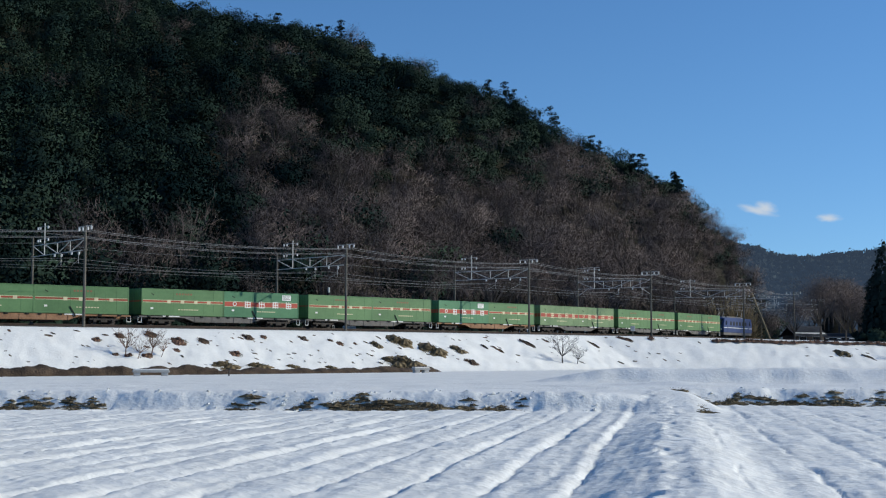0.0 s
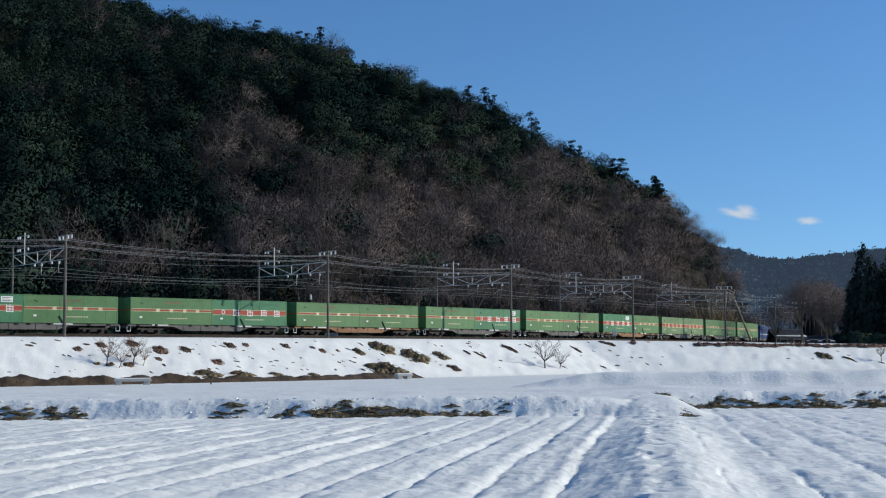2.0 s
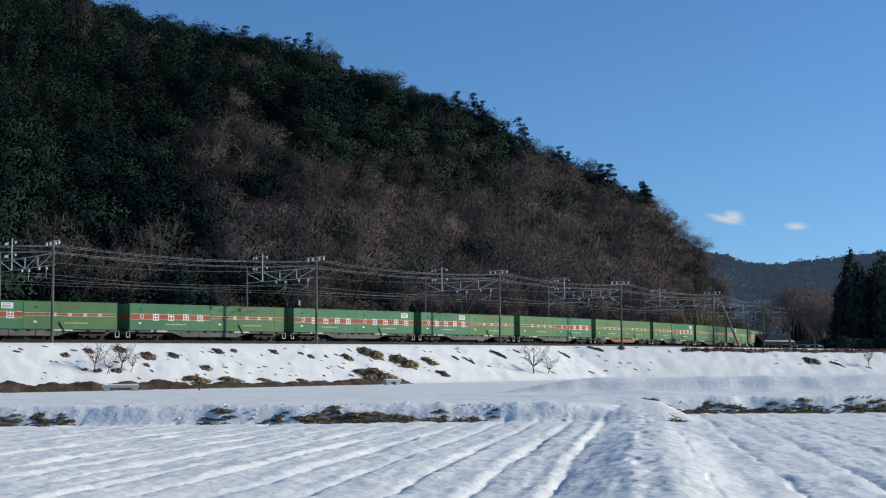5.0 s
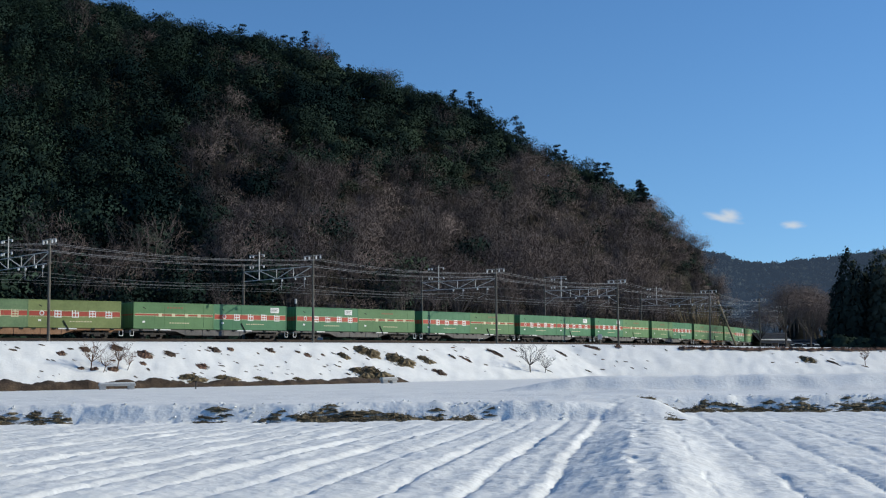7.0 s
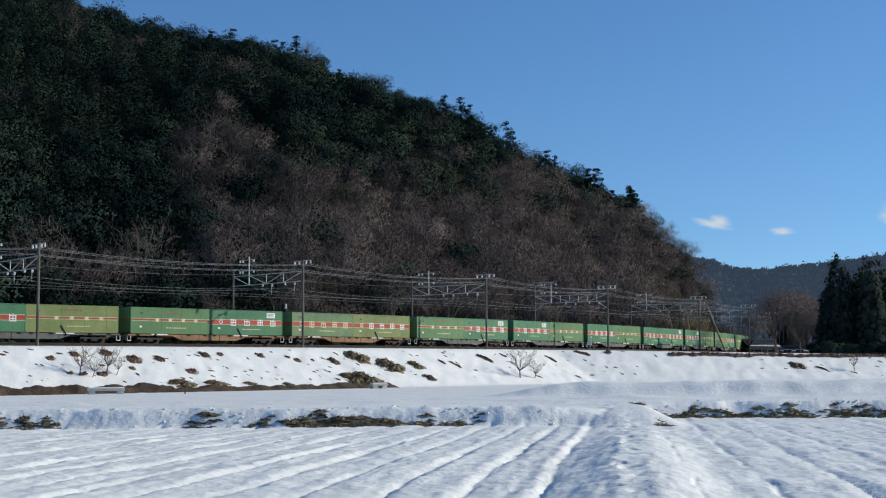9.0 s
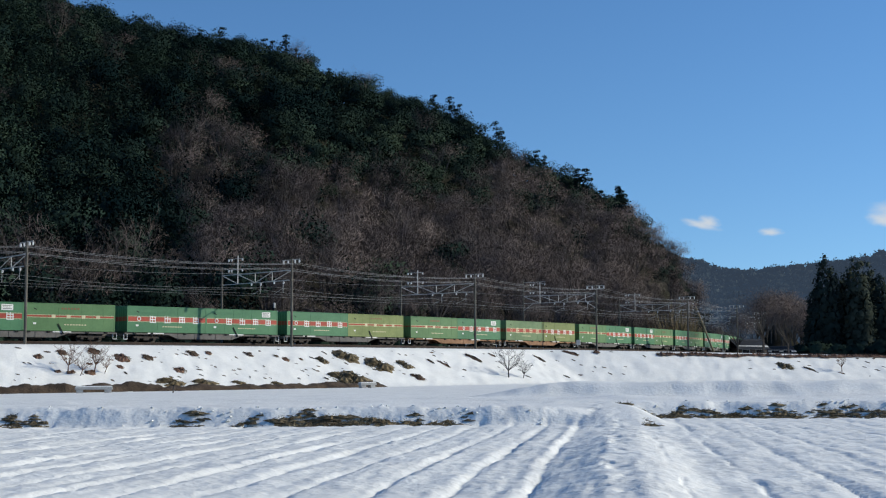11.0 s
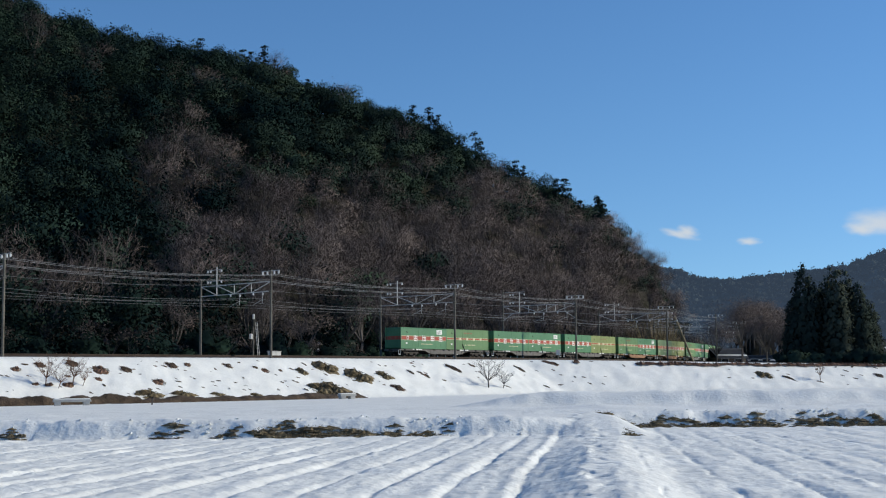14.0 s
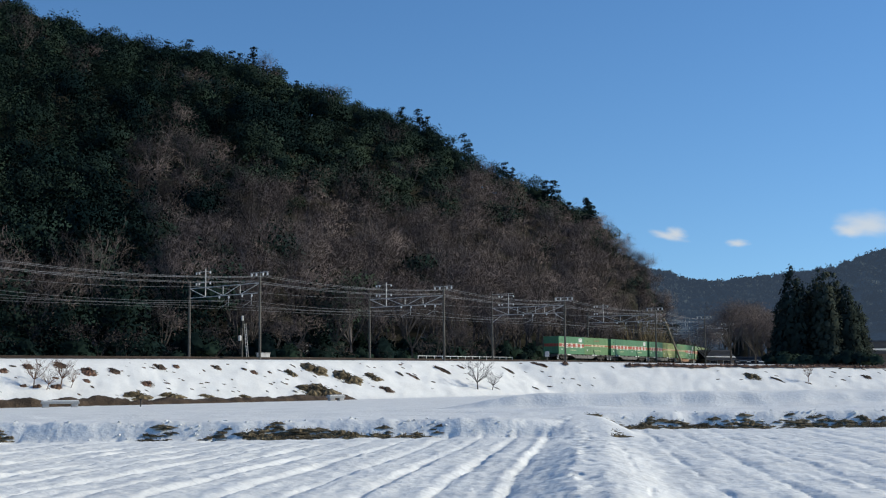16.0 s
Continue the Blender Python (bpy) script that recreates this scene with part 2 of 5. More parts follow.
def ground_z(x, y):
    """Height of the snow: furrowed field, low levee, road, heaped snow, railway bank and the terrace behind it."""
    x, y = np.asarray(x, float), np.asarray(y, float)
    # only ground far enough out lies near the crest
    e, past = np.full(x.shape, 60.0), np.zeros(x.shape)
    out = y > 40 if x.size > 400 else np.ones(x.shape, bool)
    if out.any():
        e[out], past[out] = crest_distance(x[out], y[out])
    # field with furrows running away from the eye
    v = x * math.sin(FURROW) + y * math.cos(FURROW)
    w = x * math.cos(FURROW) - y * math.sin(FURROW) + 0.05 * fbm(x, y, 3, 2, 6.0) + 0.035 * fbm(x, y, 4, 2, 1.1)
    right = w > 0.3
    ph = np.where(right, (w - 2.12) / 1.22, (w + 1.28) / 1.10)
    row = np.floor(ph)
    u = ph - row
    # a bed falls off to the furrow on its sunny side and rises steeply out of it on the other
    bed = smooth(0.0, 0.20, u) * (1 - smooth(0.80, 1.0, u)) * (1 - 0.25 * u)
    depth = 0.052 * (0.8 + 0.6 * fbm(row * 3.7 + 0.5, v * 0.22, 5, 3, 1.0)) * (1 - 0.5 * smooth(32, 44, y))
    ridge = np.clip((w + 1.30) / 1.12, 0, 1) * (1 - smooth(0.42, 1.6, w))
    lip = smooth(-1.75, -1.48, w) * (1 - smooth(-1.48, -1.28, w)) * 0.03
    away = 1 - ridge
    near_gap = np.minimum(u, 1 - u) * 1.15
    groove = 0.032 * np.exp(-(near_gap / 0.055) ** 2) * smooth(-0.15, 0.5, fbm(row * 5.3 + 0.5, v * 0.5, 8, 3, 1.0)) * (np.abs(w + 0.15) > 1.05)
    streak = 0.020 * fbm(w * 3.0, v * 0.35, 23, 3, 1.0) + 0.020 * fbm(x, y, 2, 3, 0.42) + 0.014 * fbm(w * 1.2, v * 3.0, 24, 2, 0.6)
    field = np.where((w > -1.28) & (w < 0.9), -0.01, bed * depth * np.where(right, 0.6, 1.1)) * away + ridge * 0.25 * (1 - 0.7 * smooth(28, 42, y)) + lip + streak - groove
    prints = np.exp(-((w + 0.10 - 0.10 * np.sign(np.sin(v * 4.25))) / 0.12) ** 2) * np.maximum(0, np.sin(v * 8.5 + 5 * fbm(v, w, 9, 2, 1.5)) + 1.4 * fbm(x, y, 29, 2, 0.3)) * 0.065
    field = field - prints - 0.008 * (y - 17) * (y > 17)
    # levee: its foot lies nearer on one side of the path than on the other
    foot = 45.2 + 6.4 * smooth(5.8, 7.8, x) + 0.30 * fbm(x, y * 0.1, 11, 4, 4.3)
    rise = smooth(0, 1.0, (y - foot) / 1.1)
    flat = EYE - 1.36 + (0.045 * fbm(x, y, 13, 4, 1.6) + 0.10 * fbm(x * 0.10 + 0.03 * y, y * 0.9, 16, 4, 1.0)) * smooth(0, 3, y - foot) + 0.10 * fbm(x, y, 14, 4, 0.55) * np.exp(-((y - foot - 0.6) / 0.7) ** 2)
    t = np.clip((y - 47) / np.maximum(y - 47 + np.maximum(e - 9, 0), 1e-3), 0, 1)
    plain = flat * (1 - t) + (EYE - 1.95) * t
    z = field * (1 - rise) + plain * rise
    # the trodden path climbs to the road
    climb = smooth(42, 48.5, y)
    mask = smooth(4.8, 6.4, x) * (1 - smooth(7.6, 9.2, x)) * smooth(40, 43, y) * (1 - smooth(55, 58, y))
    z = z * (1 - mask) + (field * (1 - climb) + plain * climb) * mask
    # snow heaped along the road
    front = y - 66 - 0.02 * x - 0.3 * fbm(x, x * 0, 27, 3, 3.0)
    heap = smooth(1.5, 8.5, x) * np.exp(-(front / np.where(front < 0, 1.0, 2.6)) ** 2) * (0.80 + 0.10 * fbm(x, y, 15, 3, 2.5))
    ramp = np.exp(-((x - 9.0) / 2.0) ** 2 - ((y - 59) / 5) ** 2) * 0.16
    z = z + (heap + ramp) * (e > 12)
    # bank and terrace
    top = FORM_Z - np.minimum(past * 0.014, 0.9)
    slope = np.clip(e / 8.4, 0, 1)
    bank = top * (1 - slope) + z * slope + (0.10 * fbm(x, y, 17, 4, 2.2) + 0.07 * fbm(x, y, 18, 3, 0.9)) * smooth(0, 1.5, e) * (1 - smooth(7.5, 9, e))
    z = np.where(e > 8.4, z, np.where(e > 0, bank, top))
    return z


def polar_sheet(name, bearings, radii, height, mat):
    b, r = np.meshgrid(np.radians(bearings), radii)
    x, y = r * np.sin(b), r * np.cos(b)
    z = height(x, y)
    ny, nx = b.shape
    i = np.arange((ny - 1) * (nx - 1))
    a = i // (nx - 1) * nx + i % (nx - 1)
    return mesh_object(name, np.stack([x.ravel(), y.ravel(), z.ravel()], 1), np.stack([a, a + 1, a + nx + 1, a + nx], 1), mat, smooth=True)


bearings = np.concatenate([np.linspace(-180, -24, 40, endpoint=False), np.arange(-24, -20.2, 0.4), np.arange(-20.2, 21.7, 0.105), np.linspace(21.7, 180, 44)])
radii = np.concatenate([[0.0, 0.5, 4, 8], np.arange(13, 48, 0.13), np.arange(48, 70, 0.3), np.arange(70, 110, 0.8), np.arange(110, 225, 0.75), np.geomspace(225, 4200, 40)])
ground = tagged(polar_sheet("ground", bearings, radii, ground_z, M_SNOW), "snow-covered furrowed field, road and railway bank", "ground", kind="structure")


# ---------------------------------------------------------------- track bed
def sweep(name, profile, s0, s1, step, mat, smooth_faces=False):
    """A profile of (q, z) swept along the line."""
    ss = np.arange(s0, s1 + 0.01, step)
    v = [line(s, q, z) for s in ss for q, z in profile]
    k = len(profile)
    f = [[i * k + j, i * k + j + 1, (i + 1) * k + j + 1, (i + 1) * k + j] for i in range(len(ss) - 1) for j in range(k - 1)]
    return mesh_object(name, [tuple(p) for p in v], f, mat, smooth=smooth_faces)


NEAR = 3.8     # the near track's distance from the far one
tagged(sweep("ballast_bed", [(-3.2, FORM_Z - 0.3), (-2.2, RAIL_Z - 0.22), (NEAR + 2.1, RAIL_Z - 0.22), (NEAR + 3.1, FORM_Z - 0.1)], -330, 630, 2.0, M_BALLAST),
       "dark brown stone ballast bed of a double track", "ballast", kind="structure")
rail_profile = [(-0.07, -0.15), (-0.012, -0.12), (-0.034, -0.045), (-0.034, 0.0), (0.034, 0.0), (0.034, -0.045), (0.012, -0.12), (0.07, -0.15)]
for centre in (0, NEAR):
    for gauge in (-0.55, 0.55):
        tagged(sweep("rail", [(centre + gauge + a, RAIL_Z + b) for a, b in rail_profile], -330, 630, 2.0, M_RAIL), "rusty steel rail on the ballast bed", "rail", "rails", "structure")


# ---------------------------------------------------------------- the wooded hill and the distance
def hill_edges(b):
    """Foot distance, crest distance and crest angle (degrees over the eye) of the hill by bearing in degrees."""
    foot = np.interp(b, [-60, -26, -18, -10, -4, 2, 6, 9.5, 11.5, 12.6, 13.2], [96, 128, 148, 166, 180, 202, 224, 252, 285, 318, 330])
    top = np.interp(b, [-60, -26, -18, -8, 0, 6, 10, 12.6, 13.2], [330, 390, 400, 395, 385, 375, 365, 345, 335])
    ang = np.interp(b, [-60, -30, -22, -17, -14.5, -13, -10.4, -8.6, -6.4, -4.7, -3.5, -1.3, 0.4, 2.1, 2.8, 4.8, 6.5, 7.9, 8.9, 9.8, 10.8, 11.4, 11.75, 12.2, 12.6, 13.2],
                    [15, 17.4, 16.8, 16.1, 15.4, 14.95, 14.3, 14.15, 13.7, 13.5, 12.7, 12.25, 11.45, 11.05, 10.25, 9.35, 8.6, 7.7, 7.25, 6.6, 5.8, 5.1, 4.4, 3.4, 2.4, 0.8])
    return foot, top, ang


TREE_H = 9.0     # canopy height that the crest line includes


def hill_z(x, y):
    b, d = np.degrees(np.arctan2(x, y)), np.hypot(x, y)
    foot, top, ang = hill_edges(b)
    crest_z = np.maximum(EYE + top * np.tan(np.radians(ang)) - TREE_H, FORM_Z - 1)
    t = np.clip((d - foot) / (top - foot), 0, 1)
    up = FORM_Z - 0.3 + (crest_z - FORM_Z + 0.3) * (0.75 * t + 0.25 * smooth(0, 1, t)) + 3.0 * fbm(x, y, 21, 3, 40.0) * np.sin(np.pi * t)
    back = crest_z - (d - top) * 0.35
    return np.where(d > top, np.maximum(back, FORM_Z - 2), np.where(d < foot, FORM_Z - 0.9 - (foot - d) * 0.05, up))


hb = np.arange(-60, 13.41, 0.4)
ht = np.concatenate([np.linspace(-0.05, 1.0, 46), np.linspace(1.05, 2.0, 8)])
B, T = np.meshgrid(np.radians(hb), ht)
hf, hc, _ = hill_edges(np.degrees(B))
R = hf + (hc - hf) * T
hx, hy = R * np.sin(B), R * np.cos(B)
nn, mm = B.shape
ii = np.arange((nn - 1) * (mm - 1))
aa = ii // (mm - 1) * mm + ii % (mm - 1)
hill = tagged(mesh_object("hill", np.stack([hx.ravel(), hy.ravel(), hill_z(hx, hy).ravel()], 1), np.stack([aa, aa + 1, aa + mm + 1, aa + mm], 1), M_FLOOR, smooth=True),
              "steep hillside of dark leaf litter under dense woods", "hill", kind="structure")


# ---------------------------------------------------------------- woods
rng = np.random.default_rng(7)


def prism(a, b, r0, r1, n=3):
    """Quads of an n-sided tapering limb from a to b."""
    a, b = np.asarray(a, float), np.asarray(b, float)
    d = (b - a) / (np.linalg.norm(b - a) + 1e-9)
    u = np.cross(d, [0.31, 0.77, 0.55])
    u /= np.linalg.norm(u)
    v = np.cross(d, u)
    ang = [math.tau * k / n for k in range(n)]
    lo = [a + r0 * (math.cos(t) * u + math.sin(t) * v) for t in ang]
    hi = [b + r1 * (math.cos(t) * u + math.sin(t) * v) for t in ang]
    return [[lo[k], lo[(k + 1) % n], hi[(k + 1) % n], hi[k]] for k in range(n)]


def leaf_tris(c, u, v):
    """Triangular sprays with centres c and half axes u and v."""
    return np.stack([c - u - 0.8 * v, c - u * 0.5 + v, c + 1.1 * u], 1)


def unit(n):
    w = rng.normal(size=(n, 3))
    return w / np.linalg.norm(w, axis=1)[:, None]


def conifer_shape(h, r, n=250, low=0.12, size=1.0, taper=0.62):
    t = 1 - np.sqrt(rng.random(n)) * (1 - 0.0)
    t = np.clip(t + rng.normal(0, 0.02, n), 0.0, 1.0)
    a = rng.random(n) * math.tau
    lobes = 1 + 0.18 * np.sin(3 * a + 9 * t) + 0.12 * np.sin(5 * a - 14 * t)
    rad = (r * (1 - t) ** taper * lobes + 0.12) * (0.45 + 0.55 * rng.random(n) ** 0.5)
    c = np.stack([rad * np.cos(a), rad * np.sin(a), h * (low + (1 - low) * t)], 1)
    droop = -0.15 - 1.0 * rng.random(n)
    u = np.stack([np.cos(a), np.sin(a), droop], 1)
    u /= np.linalg.norm(u, axis=1)[:, None]
    v = np.cross(u, unit(n))
    v /= np.linalg.norm(v, axis=1)[:, None] + 1e-6
    s = size * (0.34 + 0.40 * rng.random(n)) * (0.55 + 0.45 * (1 - t))
    return leaf_tris(c, u * (s * 1.25)[:, None], v * (s * 0.72)[:, None])


def lump(centre, r, flat=0.8, cuts=2):
    """Triangles of a dented, leafy mass."""
    bm = bmesh.new()
    bmesh.ops.create_icosphere(bm, subdivisions=cuts, radius=1.0)
    p = np.array([v.co[:] for v in bm.verts])
    f = np.array([[v.index for v in fc.verts] for fc in bm.faces])
    bm.free()
    p = p * (1 + 0.16 * rng.normal(size=(len(p), 1))) * np.array([r, r, r * flat]) + centre
    return p[f]


def broad_shape(h, r, n=250, blobs=11, size=1.0, core=0.0):
    """A crown of leafy lobes; core: how far the dense inside of each lobe reaches."""
    k = rng.integers(0, blobs, n)
    bc = unit(blobs) * np.array([r * 0.64, r * 0.64, h * 0.27]) * rng.random((blobs, 1)) ** 0.4 + np.array([0, 0, h * 0.62])
    br = r * (0.30 + 0.24 * rng.random(blobs))
    d = unit(n)
    d[:, 2] = np.abs(d[:, 2]) * 0.9 + d[:, 2] * 0.1
    c = bc[k] + d * (br[k] * (0.8 + 0.32 * rng.random(n)))[:, None]
    u = np.cross(d + 0.9 * unit(n), unit(n))
    u /= np.linalg.norm(u, axis=1)[:, None] + 1e-6
    v = np.cross(u, d + 0.8 * unit(n))
    v /= np.linalg.norm(v, axis=1)[:, None] + 1e-6
    s = size * (0.26 + 0.34 * rng.random(n))
    q = leaf_tris(c, u * s[:, None], v * (s * 0.9)[:, None])
    if core:
        q = np.concatenate([q] + [lump(bc[i], br[i] * core, 0.85, 1) for i in range(blobs)])
    return q


def dense_conifer(h, r, n=500, size=0.4, low=0.1, tiers=9, taper=0.8, around=5, fat=1.0, core=True):
    """A full crown of overhanging clumps round a stem, widest low down."""
    parts, cc, cr = [], [], []
    for i in range(tiers):
        t = i / (tiers - 1)
        m = 1 if t > 0.93 else around if t < 0.5 else around - 2
        for j in range(m):
            a = math.tau * (j + rng.random() * 0.8) / m + i
            out = r * (1 - t) ** taper * (0.42 + 0.25 * rng.random()) * (m > 1)
            cc.append((out * math.cos(a), out * math.sin(a), h * (low + (1 - low) * t * 0.94) + rng.normal(0, 0.03) * h))
            cr.append(max(r * 0.16, r * (1 - t) ** taper * (0.40 + 0.2 * rng.random()) * fat))
    cc, cr = np.array(cc), np.array(cr)
    for p, k in zip(cc, cr) if core else ():
        parts.append(lump(p, k * 0.5, 1.15, 1))
    k = rng.choice(len(cc), n, p=cr ** 2 / (cr ** 2).sum())
    d = unit(n)
    c = cc[k] + d * (cr[k] * (0.8 + 0.35 * rng.random(n)))[:, None] * np.array([1, 1, 1.15])
    u = d + np.array([0, 0, -0.6]) + 0.5 * unit(n)
    u /= np.linalg.norm(u, axis=1)[:, None] + 1e-6
    v = np.cross(u, unit(n))
    v /= np.linalg.norm(v, axis=1)[:, None] + 1e-6
    s = size * (0.3 + 0.5 * rng.random(n))
    return np.concatenate([leaf_tris(c, u * (s * 1.2)[:, None], v * (s * 0.7)[:, None])] + parts)


def pine_shape(h, r, tiers=8):
    """A pine with flat, separate plates of needles on level boughs round a bare stem."""
    q = [np.array(prism((0, 0, 0), (0.15, 0, h), 0.16, 0.04, 4))[:, :3], np.array(prism((0, 0, 0), (0.15, 0, h), 0.16, 0.04, 4))[:, [0, 2, 3]]]
    for i in range(tiers):
        t = i / (tiers - 1)
        for j in range(4 if t < 0.8 else 2):
            a = rng.random() * math.tau
            out = r * (1 - 0.75 * t) * (0.35 + 0.6 * rng.random())
            c0_ = np.array([out * math.cos(a), out * math.sin(a), h * (0.3 + 0.68 * t) + rng.normal(0, 0.15)])
            m = 34
            c = c0_ + unit(m) * np.array([1.1, 1.1, 0.5]) * (1 - 0.4 * t)
            u = unit(m) * np.array([1, 1, 0.5]) + np.array([0, 0, 0.25])
            w_ = np.cross(u, unit(m))
            s = 0.19 + 0.20 * rng.random((m, 1))
            q.append(leaf_tris(c, u * s, w_ * s * 0.7))
            b = np.array(prism((0.1, 0, c0_[2] - 0.25), c0_, 0.05, 0.02, 3))
            q += [b[:, :3], b[:, [0, 2, 3]]]
    return np.concatenate(q)


def bare_dome(h, r, n=1150, limbs=9, wide=0.024):
    """A leafless tree: forked limbs under a rounded haze of fine twigs."""
    wood = list(prism((0, 0, -0.6), (0, 0, h * 0.3), 0.02 * h, 0.015 * h, 4))
    ends, fork = [], np.array([0, 0, h * 0.28])
    heads = unit(limbs) * np.array([r * 0.55, r * 0.55, h * 0.14]) + np.array([0, 0, h * 0.68])
    for e in heads:
        mid = fork * 0.45 + e * 0.55 + np.array([e[0], e[1], 0]) * 0.12
        wood += prism(fork, mid, 0.009 * h, 0.006 * h) + prism(mid, e, 0.006 * h, 0.003 * h)
        for j in range(4):
            tip = e + unit(1)[0] * np.array([r * 0.42, r * 0.42, h * 0.10]) + np.array([0, 0, h * 0.07])
            wood += prism(e, tip, 0.003 * h, 0.0012 * h)
            ends.append(tip)
    ends = np.array(ends)
    base = ends[rng.integers(0, len(ends), n)] + rng.normal(0, 1, (n, 3)) * np.array([r * 0.15, r * 0.15, h * 0.05])
    w = base - np.array([0, 0, h * 0.42])
    w /= np.linalg.norm(w, axis=1)[:, None]
    w = w + 1.1 * unit(n)
    w /= np.linalg.norm(w, axis=1)[:, None]
    ln = h * (0.035 + 0.06 * rng.random((n, 1)))
    side = np.cross(w, unit(n))
    side /= np.linalg.norm(side, axis=1)[:, None] + 1e-6
    return np.array(wood), np.stack([base - side * wide, base + side * wide, base + w * ln], 1)


def bare_shape(h, r, limbs=8, twigs=8, thick=1.0, spread=0.0):
    """Wood and twigs of a leafless tree with an upswept, uneven crown."""
    wood, fine = [], []
    fork = h * (0.22 + 0.14 * rng.random())
    lean = rng.normal(0, 0.25, 2)
    f0 = np.array([lean[0], lean[1], fork])
    wood += prism((0, 0, -0.6), f0, 0.022 * h * thick, 0.016 * h * thick, 4)
    for k in range(limbs):
        a = math.tau * (k + rng.random()) / limbs
        out = r * (0.25 + 0.35 * spread + 0.55 * rng.random())
        tip = np.array([out * math.cos(a), out * math.sin(a), h * (0.62 - 0.3 * spread + (0.30 + 0.3 * spread) * rng.random() * (1 - 0.3 * spread * out / r))]) + [lean[0], lean[1], 0]
        mid = f0 * 0.5 + tip * 0.5 + np.array([math.cos(a), math.sin(a), -0.2]) * out * 0.25
        wood += prism(f0, mid, 0.010 * h * thick, 0.007 * h * thick) + prism(mid, tip, 0.007 * h * thick, 0.0025 * h * thick)
        for j in range(4):
            s = f0 + (mid - f0) * 0.7 if j == 0 else mid + (tip - mid) * (0.15 + 0.28 * j)
            b = a + rng.normal(0, 0.9)
            e = s + np.array([math.cos(b) * r * 0.42, math.sin(b) * r * 0.42, h * (0.07 + 0.15 * rng.random())]) * (0.6 + 0.6 * rng.random())
            wood += prism(s, e, 0.0035 * h * thick, 0.0014 * h * thick)
            n = twigs
            st = s + (e - s) * (0.25 + 0.8 * rng.random((n, 1)))
            w = unit(n) * 0.7 + (e - s) / np.linalg.norm(e - s) * 0.6 + np.array([0, 0, 0.55])
            w /= np.linalg.norm(w, axis=1)[:, None]
            ln = (0.7 + 1.0 * rng.random((n, 1))) * h / 11
            side = np.cross(w, unit(n))
            side /= np.linalg.norm(side, axis=1)[:, None] + 1e-6
            wd = 0.021 * h / 11 * thick
            fine.append(np.stack([st - side * wd, st + side * wd, st + w * ln], 1))
            st2, w2 = st + w * ln * 0.5, w + 0.9 * unit(n)
            w2 /= np.linalg.norm(w2, axis=1)[:, None]
            fine.append(np.stack([st2 - side * wd * .75, st2 + side * wd * .75, st2 + w2 * ln * .7], 1))
    return np.array(wood), np.concatenate(fine)


def quads_object(name, quads, mat, parent=None, label=""):
    q = np.concatenate(quads) if isinstance(quads, list) else quads
    return mesh_object(name, q.reshape(-1, 3), np.arange(q.shape[0] * q.shape[1]).reshape(-1, q.shape[1]), mat, parent, False, label)


def crowns_object(name, quads, middles, mat, upright=0.0, tones=None, rounded=0.55):
    """Joined crowns whose leaves are shaded as rounded masses: normals point away from each crown's middle (or from its stem, if upright)."""
    q = np.concatenate(quads)
    mid = np.concatenate([np.repeat([m], len(k), 0) for k, m in zip(quads, middles)])
    out = q.mean(1) - mid
    if upright:
        out[:, 2] = upright * np.hypot(out[:, 0], out[:, 1]) + 0.05
    out /= np.linalg.norm(out, axis=1)[:, None] + 1e-6
    geo = np.cross(q[:, 1] - q[:, 0], q[:, 2] - q[:, 0])
    geo /= np.linalg.norm(geo, axis=1)[:, None] + 1e-9
    back = (geo * out).sum(1) < 0
    q[back] = q[back][:, ::-1]
    geo[back] *= -1
    nor = out * rounded + geo * 0.15 + np.array([0, -0.12, 0.35])
    nor /= np.linalg.norm(nor, axis=1)[:, None]
    ob = mesh_object(name, q.reshape(-1, 3), np.arange(q.shape[0] * q.shape[1]).reshape(-1, q.shape[1]), mat, smooth=True)
    ob.data.normals_split_custom_set(np.repeat(nor, q.shape[1], 0))
    tones = rng.random(len(quads)) if tones is None else tones
    ob.data.attributes.new("tone", "FLOAT", "FACE").data.foreach_set("value", np.concatenate([np.full(len(k), t, np.float32) for k, t in zip(quads, tones)]))
    return ob


def placed(quads, x, y, z, size=1.0, turn=0.0, stretch=1.0):
    c, s = math.cos(turn) * size, math.sin(turn) * size
    m = np.array([[c, s, 0], [-s, c, 0], [0, 0, size * stretch]])
    return quads @ m + np.array([x, y, z])


CONIFERS = [dense_conifer(13, 3.6 + 0.4 * (k % 3), 1250, 0.35, core=False) for k in range(6)]
PINES = [pine_shape(11, 3.2) for k in range(5)]
BROADS = [broad_shape(10.5, 4.7, 1400, 15, 0.42) for k in range(7)]
BARES = [bare_dome(11.5, 4.6) for k in range(8)]
SHRUBS = [broad_shape(2.6, 1.7, 260, 8, 0.3, 0.8) for k in range(4)]
BRUSH = [bare_dome(4.5, 2.2, 260, 6) for k in range(4)]

